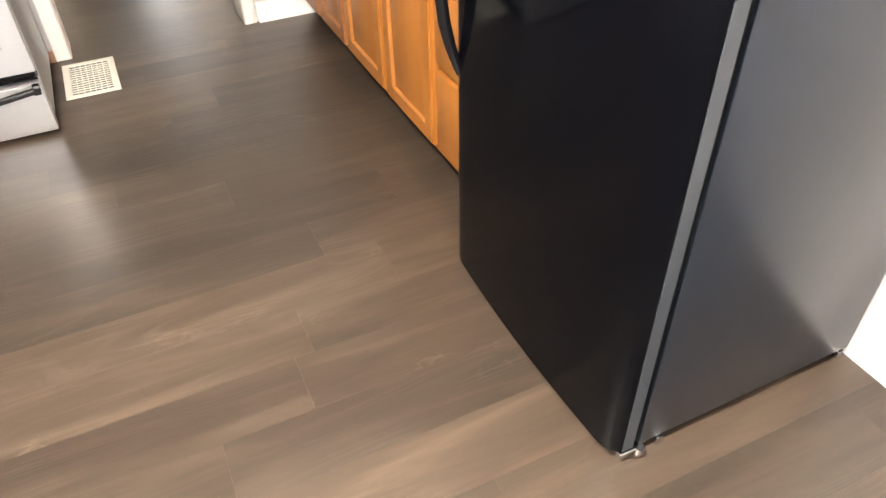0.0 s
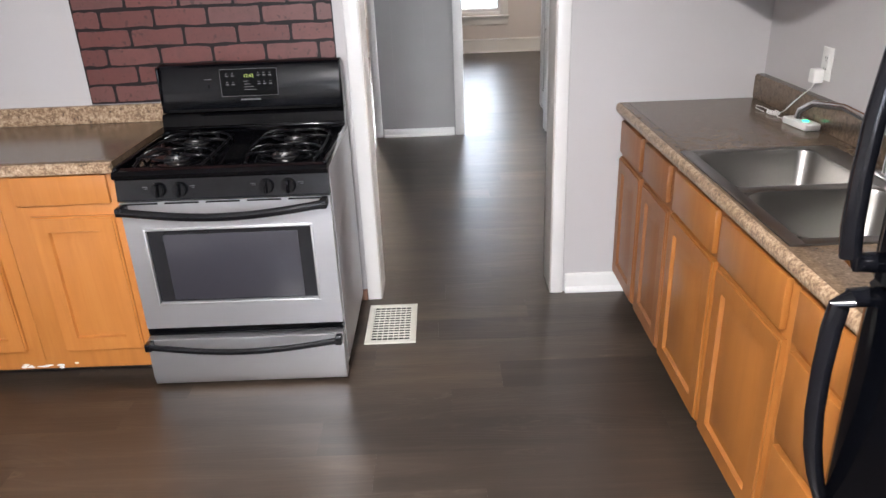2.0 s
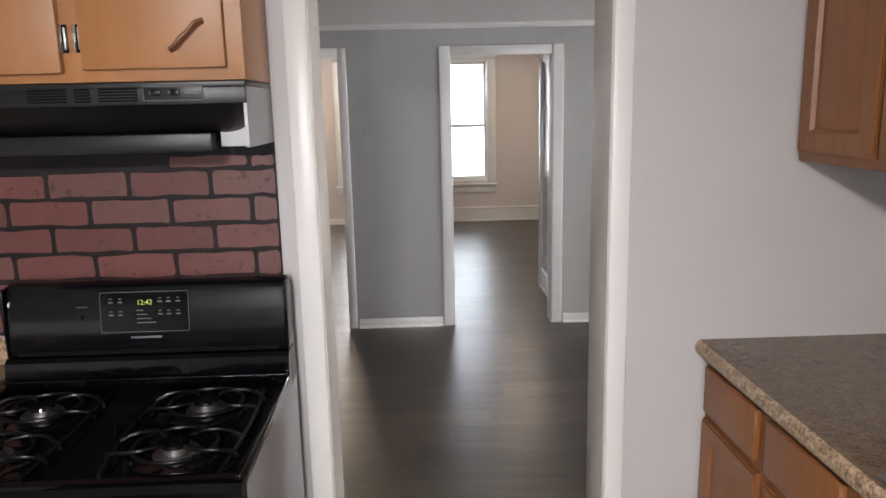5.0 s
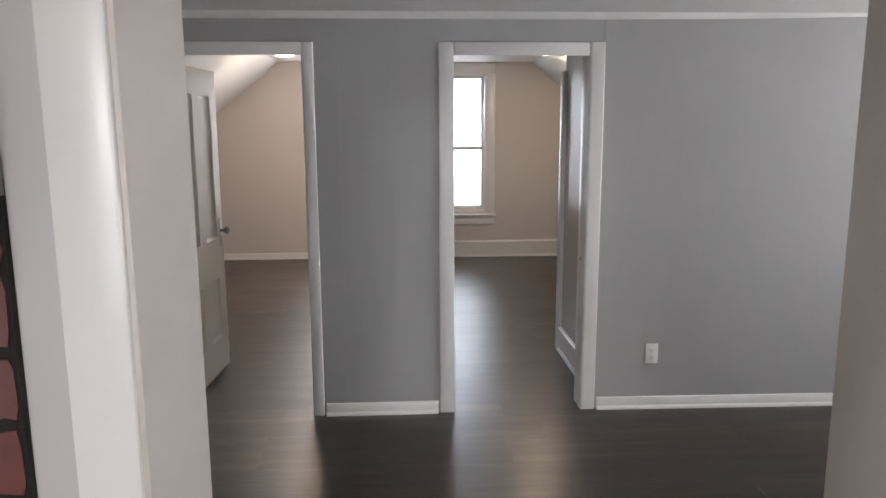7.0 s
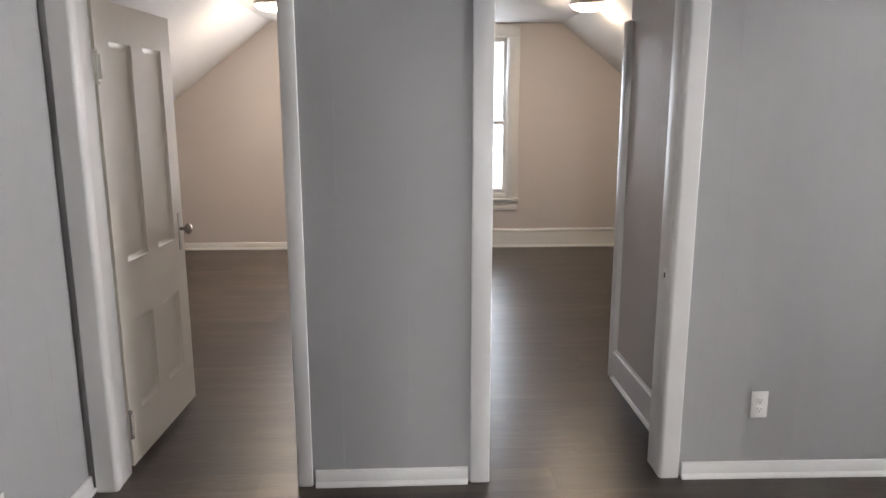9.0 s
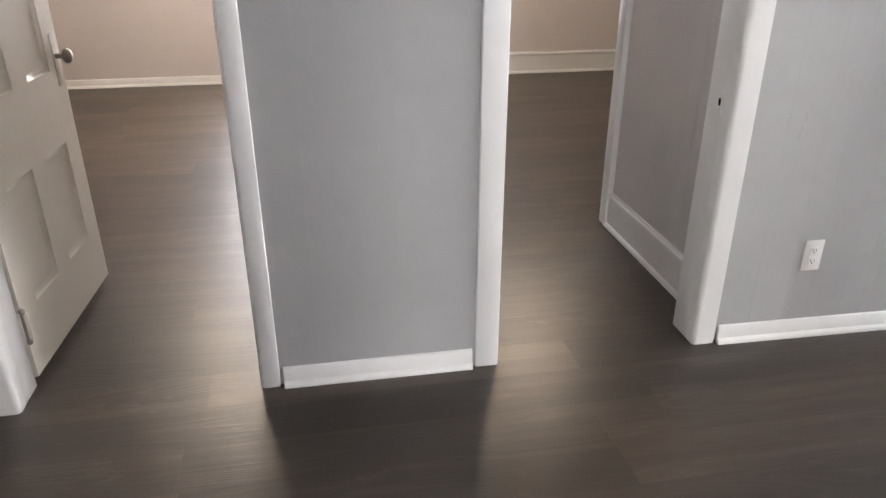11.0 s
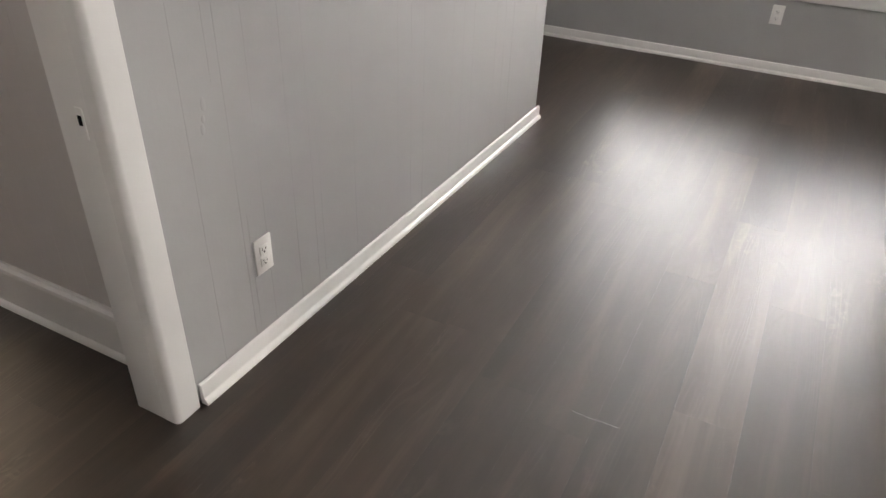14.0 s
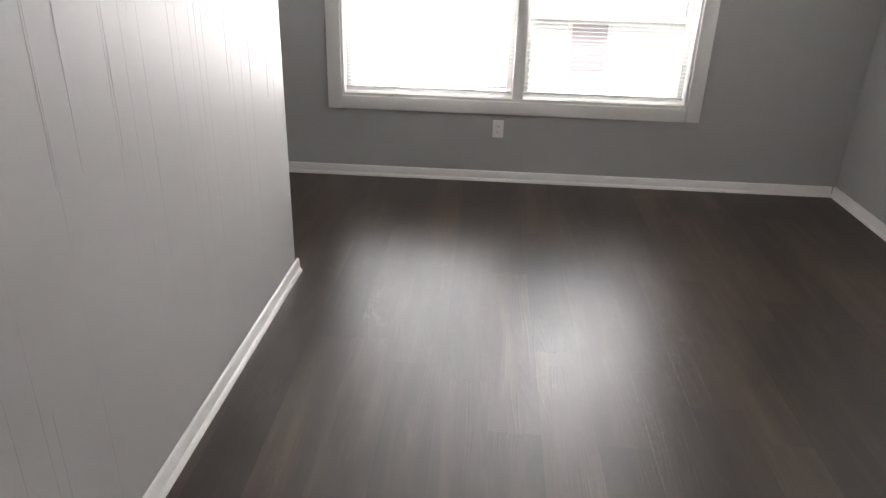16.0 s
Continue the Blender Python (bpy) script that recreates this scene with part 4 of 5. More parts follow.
# ---- printed brick panel behind the stove ----
bp = thing("brick_panel", "red faux-brick backsplash panel on the wall behind the stove", "backsplash")
part("backing", boxes((-1.579, -0.512, 0.008, KF - 0.001, 0.990, 1.53)), GROUT, bp, "dark mortar-coloured backing")
rng = random.Random(4)
PITCH, ROW = 0.2215, 0.0755
for r in range(7):
    z0 = 1.000 + r * ROW
    z1 = min(z0 + 0.0625, 1.480)
    x = (-1.462 if r % 2 == 0 else -1.349) - PITCH
    while x < -0.515:
        a, b = max(x, -1.575), min(x + PITCH - 0.013, -0.515)
        x += PITCH
        if b - a < 0.02 or (r == 6 and b < -0.70):
            continue
        bm = bmesh.new()
        j = [rng.uniform(-0.0036, 0.0030) for _ in range(12)]
        lo = [(a + 0.002, z0 + j[0]), (a + (b - a) * 0.22, z0 + j[1]), (a + (b - a) * 0.5, z0 + j[2]), (a + (b - a) * 0.78, z0 + j[3]), (b - 0.003, z0 + j[4])]
        hi = [(b + j[10] * 0.4, z0 + 0.012), (b + j[11] * 0.4, z1 - 0.012), (b - 0.004, z1 + j[5]), (a + (b - a) * 0.75, z1 + j[6]), (a + (b - a) * 0.5, z1 + j[7]), (a + (b - a) * 0.25, z1 + j[8]), (a + 0.004, z1 + j[9]), (a, z1 - 0.010), (a, z0 + 0.010)]
        prism(lo + hi, "y", 0.0085, 0.0058, bm)
        part("brick", bm, BRICK, bp)

# ---- cabinets ----


def raised_panel(w, h, t=0.019, frame_w=0.052):
    """A cabinet door in the xz plane, front towards -y, lower left corner at the origin."""
    bm = bmesh.new()
    box(bm, 0, w, 0, t, 0, h)
    bm.faces.ensure_lookup_table()
    front = next(f for f in bm.faces if f.normal.y < -0.9)
    edges = list(front.edges)
    bmesh.ops.bevel(bm, geom=edges, offset=0.006, segments=2, affect="EDGES")
    front = max((f for f in bm.faces if f.normal.y < -0.9), key=lambda f: f.calc_area())
    for th, dp in ((frame_w, 0), (0.005, 0.012), (0.008, 0.0), (0.030, -0.010)):
        bmesh.ops.inset_region(bm, faces=[front], thickness=th, depth=0, use_even_offset=True)
        if dp:
            bmesh.ops.translate(bm, verts=front.verts[:], vec=(0, dp, 0))
    return bm


def slab(w, h, t=0.019):
    bm = bmesh.new()
    box(bm, 0, w, 0, t, 0, h, 0.004, 2)
    return bm


def base_cabinet(m, width, depth, fronts, material, label, group, zb=0.092):
    """A base cabinet, its front's lower left corner at the origin, facing -y. fronts: (kind, x0, x1, z0, z1)."""
    c = thing("base_cabinet", label, "cabinet", group)
    c.matrix_world = m
    part("face_frame", boxes((0, width, 0.0, 0.02, zb, 0.868), bevel=0.001), material, c)
    part("side_panel", boxes((0, 0.016, 0.0202, depth, zb, 0.868)), material, c)
    part("side_panel", boxes((width - 0.016, width, 0.0202, depth, zb, 0.868)), material, c)
    part("bottom_panel", boxes((0.0162, width - 0.0162, 0.0202, depth, zb, zb + 0.018)), material, c)
    part("back_panel", boxes((0.0162, width - 0.0162, depth - 0.01, depth, zb + 0.0182, 0.868)), material, c)
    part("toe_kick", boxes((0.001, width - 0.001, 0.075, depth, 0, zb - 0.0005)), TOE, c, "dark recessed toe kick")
    for kind, x0, x1, z0, z1 in fronts:
        bm = raised_panel(x1 - x0, z1 - z0) if kind == "cabinet_door" else slab(x1 - x0, z1 - z0)
        bmesh.ops.translate(bm, verts=bm.verts[:], vec=(x0, -0.0195, z0))
        part(kind, bm, material, c)
    return c


# left run, facing the room beside the stove
base_cabinet(pose(-1.702, -0.604, 0), 0.448, 0.58, [("drawer_front", 0.07, 0.414, 0.752, 0.860), ("cabinet_door", 0.102, 0.410, 0.142, 0.706)], OAK, "honey oak base cabinet with a drawer beside the stove", "cabinets beside the stove", 0.056)
base_cabinet(pose(-2.446, -0.604, 0), 0.742, 0.58, [("drawer_front", 0.03, 0.350, 0.752, 0.860), ("drawer_front", 0.385, 0.705, 0.752, 0.860), ("cabinet_door", 0.03, 0.350, 0.142, 0.706), ("cabinet_door", 0.385, 0.690, 0.142, 0.706)], OAK, "honey oak base cabinet with white paint smears at its foot", "cabinets beside the stove", 0.056)
sm = thing("paint_smear", "dried white paint smears on the cabinet's bottom rail", "paint smear")
rng = random.Random(12)
for i in range(11):
    x, z = -1.80 + rng.random() * 0.22, 0.058 + rng.random() * 0.020
    part("smear", ball(bmesh.new(), pose(x, -0.604, z) @ Matrix.Diagonal((rng.uniform(0.008, 0.024), 0.0012, rng.uniform(0.003, 0.007), 1)), 1, 10), TRIM, sm)


def worktop(name, pieces, front, axis, a, b, material, label):
    t = thing(name, label, "worktop")
    bm = boxes(*pieces)
    prism(front, axis, a, b, bm)
    return t, part("top", bm, material, t)


FRONT = [(0.05, 0.868), (0.012, 0.868), (0.003, 0.872), (0.0, 0.882), (0.0, 0.892), (0.004, 0.902), (0.013, 0.908), (0.05, 0.908)]
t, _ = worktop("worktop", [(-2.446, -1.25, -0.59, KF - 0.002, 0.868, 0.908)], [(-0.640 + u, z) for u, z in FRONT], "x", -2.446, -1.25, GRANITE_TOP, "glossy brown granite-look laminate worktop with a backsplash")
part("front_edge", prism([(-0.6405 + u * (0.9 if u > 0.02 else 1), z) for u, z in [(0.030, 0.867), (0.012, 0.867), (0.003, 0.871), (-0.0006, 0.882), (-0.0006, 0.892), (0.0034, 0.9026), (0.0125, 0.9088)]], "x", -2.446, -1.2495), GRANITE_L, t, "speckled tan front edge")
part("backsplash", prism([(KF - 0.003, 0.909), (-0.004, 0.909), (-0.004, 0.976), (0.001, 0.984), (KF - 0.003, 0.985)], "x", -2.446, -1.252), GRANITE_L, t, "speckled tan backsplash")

# right run under the sink, facing -x
def right(y):
    return pose(0.722, y, 0, 0, 0, -90)


RG = "cabinets under the sink"
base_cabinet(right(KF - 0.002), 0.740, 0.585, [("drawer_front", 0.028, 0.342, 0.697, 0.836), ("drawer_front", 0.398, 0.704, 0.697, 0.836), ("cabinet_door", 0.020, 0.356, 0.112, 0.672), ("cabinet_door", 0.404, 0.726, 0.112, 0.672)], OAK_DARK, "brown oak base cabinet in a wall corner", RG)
base_cabinet(right(-0.725), 0.895, 0.585, [("drawer_front", 0.034, 0.418, 0.700, 0.838), ("drawer_front", 0.462, 0.866, 0.700, 0.838), ("cabinet_door", 0.016, 0.432, 0.112, 0.680), ("cabinet_door", 0.466, 0.880, 0.112, 0.680)], OAK_SHADED, "honey oak sink cabinet with raised-panel doors, coloured darker for shade", RG)
base_cabinet(right(-1.621), 0.405, 0.585, [("drawer_front", 0.03, 0.385, 0.705, 0.838), ("drawer_front", 0.03, 0.385, 0.440, 0.680), ("drawer_front", 0.03, 0.385, 0.125, 0.415)], OAK_SHADED, "honey oak drawer base next to the refrigerator, coloured darker for shade", RG)
# worktop with the sink cut out
SKX0, SKX1, SKY0, SKY1 = 0.704, 1.205, -1.575, -0.783
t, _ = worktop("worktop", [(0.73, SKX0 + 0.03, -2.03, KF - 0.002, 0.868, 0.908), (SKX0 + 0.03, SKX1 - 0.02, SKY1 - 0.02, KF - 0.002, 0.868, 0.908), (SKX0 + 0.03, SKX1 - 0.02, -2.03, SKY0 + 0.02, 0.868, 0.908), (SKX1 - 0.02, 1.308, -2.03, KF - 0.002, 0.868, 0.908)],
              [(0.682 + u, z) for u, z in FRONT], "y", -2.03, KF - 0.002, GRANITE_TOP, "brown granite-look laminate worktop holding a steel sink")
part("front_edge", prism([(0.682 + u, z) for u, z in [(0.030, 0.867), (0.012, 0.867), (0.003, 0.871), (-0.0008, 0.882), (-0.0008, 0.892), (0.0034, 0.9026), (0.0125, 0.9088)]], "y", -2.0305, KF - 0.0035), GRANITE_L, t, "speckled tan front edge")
part("backsplash", prism([(1.307, 0.909), (1.272, 0.909), (1.270, 0.918), (1.270, 1.000), (1.276, 1.009), (1.288, 1.011), (1.307, 1.011)], "y", -2.03, KF - 0.004), GRANITE_TOP, t)

sink = thing("kitchen_sink", "double-bowl stainless steel sink set in the worktop", "sink")


def bowl(bm, x0, x1, y0, y1, top, depth):
    """An open bowl with rounded corners and sloping sides."""
    def ring(inset, z, r):
        pts = []
        for cx, cy, a0 in ((x1 - r, y1 - r, 0), (x0 + r, y1 - r, 90), (x0 + r, y0 + r, 180), (x1 - r, y0 + r, 270)):
            for k in range(6):
                a = radians(a0 + k * 18)
                rr = r - inset
                pts.append(bm.verts.new((cx + rr * math.cos(a), cy + rr * math.sin(a), z)))
        return pts
    rings = [ring(-0.012, top, 0.055), ring(0.0, top - 0.002, 0.055), ring(0.004, top - 0.012, 0.055), ring(0.016, top - depth + 0.03, 0.055), ring(0.040, top - depth, 0.055)]
    for a, b in zip(rings, rings[1:]):
        for k in range(24):
            bm.faces.new((a[k], a[(k + 1) % 24], b[(k + 1) % 24], b[k]))
    bm.faces.new(rings[-1])
    return rings[0]


mid = (SKY0 + SKY1) / 2 - 0.01
for ya, yb in ((mid + 0.022, SKY1 - 0.035), (SKY0 + 0.035, mid - 0.022)):
    bm = bmesh.new()
    bowl(bm, SKX0 + 0.035, SKX1 - 0.085, ya, yb, 0.9135, 0.165)
    bmesh.ops.recalc_face_normals(bm, faces=bm.faces[:])
    bmesh.ops.reverse_faces(bm, faces=bm.faces[:])
    part("bowl", bm, SINK_STEEL, sink)
bx0, bx1 = SKX0 + 0.026, SKX1 - 0.076
part("rim", boxes((SKX0, bx0 + 0.012, SKY0, SKY1, 0.9085, 0.9145), (bx1 - 0.012, SKX1, SKY0, SKY1, 0.9085, 0.9145), (bx0 + 0.012, bx1 - 0.012, SKY1 - 0.035, SKY1, 0.9085, 0.9145), (bx0 + 0.012, bx1 - 0.012, SKY0, SKY0 + 0.035, 0.9085, 0.9145), (bx0 + 0.012, bx1 - 0.012, mid - 0.022, mid + 0.022, 0.9085, 0.9145), bevel=0.0022), SINK_STEEL, sink)
for y in ((mid + SKY1) / 2, (mid + SKY0) / 2):
    part("drain", cyl(bmesh.new(), pose((bx0 + bx1) / 2, y, 0.7505), 0.045, 0.004, 0.038), CHROME, sink)
fc = thing("faucet", "chrome kitchen faucet at the back of the sink", "faucet")
part("base", boxes((1.145, 1.190, -1.26, -1.05, 0.9148, 0.935), bevel=0.009), CHROME, fc)
part("spout", tube([(1.168, -1.15, 0.930), (1.168, -1.15, 1.02), (1.150, -1.10, 1.06), (1.110, -0.98, 1.085), (1.075, -0.87, 1.075), (1.060, -0.825, 1.045), (1.058, -0.82, 1.020)], [0.014, 0.013, 0.012, 0.011, 0.011, 0.011, 0.012], 14), CHROME, fc)
for y in (-1.235, -1.075):
    part("handle", boxes((1.150, 1.186, y - 0.012, y + 0.012, 0.935, 0.975), bevel=0.008), CHROME, fc)

# wall cabinets
uc = thing("wall_cabinet", "brown oak wall cabinet with raised-panel doors in a corner", "cabinet")
uc.matrix_world = pose(0.950, KF - 0.002, 0, 0, 0, -90)
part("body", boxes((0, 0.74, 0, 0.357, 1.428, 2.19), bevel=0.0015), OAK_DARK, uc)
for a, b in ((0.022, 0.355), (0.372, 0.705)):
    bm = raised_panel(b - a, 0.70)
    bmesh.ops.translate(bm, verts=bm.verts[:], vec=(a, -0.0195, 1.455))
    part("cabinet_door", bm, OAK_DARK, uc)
hc = thing("wall_cabinet", "flat-fronted birch cabinet above the range hood", "cabinet")
part("body", boxes((HX0 - 0.004, HX1, -0.265, KF - 0.002, 1.670, 1.985), bevel=0.0015), SLAB, hc)
for a, b, z, hx0, hx1, slope in ((-1.245, -0.918, 1.690, -1.192, -1.128, -1), (-0.872, -0.550, 1.697, -0.668, -0.594, 1)):
    bm = slab(b - a, 0.272)
    bmesh.ops.translate(bm, verts=bm.verts[:], vec=(a, -0.2845, z))
    d = part("cabinet_door", bm, SLAB, hc)
    zc = 1.768
    dz = 0.030 * slope
    part("pull", tube([(hx0, -0.288, zc - dz), (hx0 + 0.014, -0.300, zc - dz * 0.8), (hx0 * 0.62 + hx1 * 0.38, -0.306, zc - dz * 0.25), (hx0 * 0.38 + hx1 * 0.62, -0.306, zc + dz * 0.25), (hx1 - 0.014, -0.300, zc + dz * 0.8), (hx1, -0.288, zc + dz)], [0.0075, 0.0065, 0.005, 0.005, 0.0065, 0.0075], 10), COPPER, d, "copper-coloured bent pull")
for x in (-0.9105, -0.8790):
    bm = boxes((x - 0.0085, x + 0.0085, -0.2695, -0.2648, 1.736, 1.798), bevel=0.002)
    h = part("hinge", bm, BLACK_PLASTIC, hc, "tarnished dark hinge")
    part("hinge_pin", tube([(x - 0.004, -0.273, 1.738), (x - 0.004, -0.276, 1.748), (x - 0.004, -0.276, 1.786), (x - 0.004, -0.273, 1.796)], 0.0036, 10), CHROME, h, "worn bright pin")
    part("hinge_wing", boxes((x + 0.0005, x + 0.006, -0.2745, -0.2692, 1.742, 1.792), bevel=0.002), NICKEL, h)

# ---- refrigerator ----
fr = thing("refrigerator", "black top-freezer refrigerator beside the drawer base", "refrigerator")
FY0, FY1 = -2.858, -2.064
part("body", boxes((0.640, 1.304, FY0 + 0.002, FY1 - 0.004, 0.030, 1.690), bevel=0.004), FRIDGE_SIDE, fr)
part("base_grille", boxes((0.615, 0.665, FY0 + 0.03, FY1 - 0.03, 0.004, 0.028)), BLACK_PLASTIC, fr)
part("gasket", boxes((0.6225, 0.6395, FY0 + 0.010, FY1 - 0.030, 0.05, 1.07), (0.6225, 0.6395, FY0 + 0.010, FY1 - 0.012, 1.10, 1.68)), DARK_SLOT, fr)


def fridge_door(z0, z1):
    n = 40
    prof = [(0.622, FY0), (0.622, FY1)]
    for i in range(n + 1):
        f = i / n
        prof.append((0.560 - 0.014 * math.sin(math.pi * f) + 0.030 * (abs(2 * f - 1) ** 26), FY1 + (FY0 - FY1) * f))
    return prism(prof, "z", z0, z1)


lower = part("lower_door", fridge_door(0.036, 1.074), FRIDGE_BLACK, fr)
upper = part("freezer_door", fridge_door(1.092, 1.692), FRIDGE_BLACK, fr)
for d, a, b in ((lower, 0.036, 1.074), (upper, 1.092, 1.692)):
    part("door_edge", boxes((0.591, 0.6205, FY0 - 0.0014, FY0 + 0.001, a + 0.002, b - 0.002)), FRIDGE_EDGE, d, "paler grey door edge")
HYF = FY1 - 0.028
part("handle", tube([(0.565, HYF, 1.054), (0.538, HYF, 1.053), (0.523, HYF, 1.040), (0.518, HYF, 1.00), (0.516, HYF, 0.92), (0.519, HYF, 0.84), (0.528, HYF, 0.77), (0.540, HYF - 0.002, 0.715), (0.556, HYF - 0.004, 0.665), (0.566, HYF - 0.005, 0.635)], [0.016, 0.016, 0.016, 0.016, 0.015, 0.015, 0.015, 0.014, 0.012, 0.009], 12), BLACK_PLASTIC, lower, "long bowed black handle")
part("handle", tube([(0.565, HYF, 1.112), (0.538, HYF, 1.113), (0.523, HYF, 1.126), (0.518, HYF, 1.17), (0.516, HYF, 1.25), (0.519, HYF, 1.33), (0.528, HYF, 1.42), (0.545, HYF - 0.002, 1.51), (0.566, HYF - 0.004, 1.58)], [0.016, 0.016, 0.016, 0.016, 0.015, 0.015, 0.014, 0.012, 0.009], 12), BLACK_PLASTIC, upper, "bowed black handle")
for z in (0.024, 1.083):
    part("hinge", boxes((0.586, 0.650, FY0 - 0.006, FY0 + 0.040, z - 0.007, z + 0.007), bevel=0.003), CHROME, fr, "bright metal hinge")
    part("hinge_pin", cyl(bmesh.new(), pose(0.638, FY0 - 0.006, z), 0.011, 0.022, seg=14), CHROME, fr)
for x in (0.70, 1.283):
    for y in (FY0 + 0.012, FY1 - 0.05):
        part("roller", cyl(bmesh.new(), pose(x, y, 0.015, 90, 0, 0), 0.015, 0.03, seg=14), CHROME, fr)

# ---- small things in the kitchen ----


def register(name, label, m, w, h, nx, ny, material):
    """A louvred grille plate in its own xy plane, facing +z."""
    t = thing(name, label, "vent")
    t.matrix_world = m
    part("backing", boxes((-w / 2 + 0.01, w / 2 - 0.01, -h / 2 + 0.01, h / 2 - 0.01, -0.002, 0.001)), DARK_SLOT, t, "dark opening")
    e = 0.028
    part("plate_rim", boxes((-w / 2, w / 2, -h / 2, -h / 2 + e, 0.0012, 0.006), (-w / 2, w / 2, h / 2 - e, h / 2, 0.0012, 0.006), (-w / 2, -w / 2 + e, -h / 2 + e, h / 2 - e, 0.0012, 0.006), (w / 2 - e, w / 2, -h / 2 + e, h / 2 - e, 0.0012, 0.006), bevel=0.0008), material, t)
    for i in range(1, ny):
        y = -h / 2 + e + i * (h - 2 * e) / ny
        part("slat", boxes((-w / 2 + e, w / 2 - e, y - 0.003, y + 0.003, 0.0014, 0.0052)), material, t)
    for i in range(1, nx):
        x = -w / 2 + e + i * (w - 2 * e) / nx
        part("slat", boxes((x - 0.0022, x + 0.0022, -h / 2 + e, h / 2 - e, 0.0012, 0.0048)), material, t)
    return t


register("floor_register", "ivory metal floor register lying on dark planks", pose(-0.338, -0.245, 0.001), 0.222, 0.352, 7, 13, IVORY)
wg = register("wall_grille", "white metal return grille low on the hall wall", pose(-1.4985, 2.36, 0.215, 90, 0, 90), 0.40, 0.235, 1, 15, WHITE_PLASTIC)
bw = thing("wood_block", "bare brown wood block at the foot of a door casing", "wood block")
part("block", boxes((-0.507, -0.468, -0.002, KF - 0.002, 0.0, 0.052), bevel=0.002), BARE_WOOD, bw)


def outlet(m, label, w=0.070, h=0.115):
    """A duplex outlet on a plate in its own xz plane, facing -y."""
    t = thing("wall_outlet", label, "outlet", "wall outlets")
    t.matrix_world = m
    pl = part("plate", boxes((-w / 2, w / 2, -0.006, 0, -h / 2, h / 2), bevel=0.0025), WHITE_PLASTIC, t)
    for s in (-1, 1):
        z = s * 0.0195
        r = part("receptacle", boxes((-0.017, 0.017, -0.0085, -0.005, z - 0.0145, z + 0.0145), bevel=0.002), WHITE_PLASTIC, t)
        for x, hh in ((-0.0065, 0.009), (0.0065, 0.007)):
            part("slot", boxes((x - 0.0011, x + 0.0011, -0.0089, -0.0083, z - 0.002, z - 0.002 + hh)), DARK_SLOT, r)
        part("slot", cyl(bmesh.new(), pose(0, -0.0086, z - 0.0075, 90, 0, 0), 0.0026, 0.0006, seg=12), DARK_SLOT, r)
    part("screw", cyl(bmesh.new(), pose(0, -0.0063, 0, 90, 0, 0), 0.003, 0.0012, seg=10), WHITE_PLASTIC, t)
    return t


outlet(TURN @ pose(0.331, -0.005, 0.320), "white duplex outlet on the grey panelled wall")
outlet(pose(EAST, 2.118, 0.357, 0, 0, -90), "grey-white outlet under the hall window")
outlet(pose(1.31, -0.475, 1.125, 0, 0, -90), "white kitchen outlet with an adapter plugged in")
ls = thing("light_switch", "painted-over switch plate on the glossy closet wall", "light switch")
ls.matrix_world = pose(0.963, 3.512, 1.272, 0, 0, -90)
part("plate", boxes((-0.035, 0.035, -0.005, 0.0, -0.058, 0.058), bevel=0.002), WALL_STUB, ls)
part("toggle", boxes((-0.005, 0.005, -0.014, -0.005, -0.011, 0.011), bevel=0.0015), WALL_STUB, ls)
ad = thing("plug_adapter", "white plug-in power adapter in the kitchen outlet", "adapter")
part("body", boxes((1.262, 1.300, -0.485, -0.445, 1.058, 1.108), bevel=0.005), WHITE_PLASTIC, ad)
part("cable", tube([(1.280, -0.465, 1.060), (1.274, -0.455, 1.036), (1.262, -0.430, 1.010), (1.252, -0.385, 0.970), (1.246, -0.340, 0.930), (1.240, -0.315, 0.914), (1.232, -0.300, 0.912)], 0.0024, 8), WHITE_PLASTIC, ad)
rb = thing("control_box", "small white plastic box with a green light on the worktop", "control box")
rb.matrix_world = pose(1.232, -0.508, 0.908, 0, 0, 6)
part("case", boxes((-0.030, 0.030, -0.075, 0.075, 0.0006, 0.026), bevel=0.005), WHITE_PLASTIC, rb)
part("indicator", ball(bmesh.new(), pose(0.0, -0.025, 0.026) @ Matrix.Diagonal((0.012, 0.012, 0.003, 1)), 1, 16), GREEN_GLOW, rb, "lit green indicator")
part("wire", tube([(0, 0.075, 0.010), (0.004, 0.10, 0.005), (-0.006, 0.14, 0.004), (0.006, 0.18, 0.006), (0.016, 0.23, 0.006), (0.012, 0.28, 0.012), (0.0, 0.315, 0.014), (-0.014, 0.29, 0.008), (-0.008, 0.24, 0.004)], 0.0022, 8), WHITE_PLASTIC, rb)
part("wire_coil", tube([(0.004 + 0.017 * math.cos(a), 0.195 + 0.034 * math.sin(a), 0.004 + 0.0008 * a) for a in [i * 0.45 for i in range(30)]], 0.0022, 8), WHITE_PLASTIC, rb)

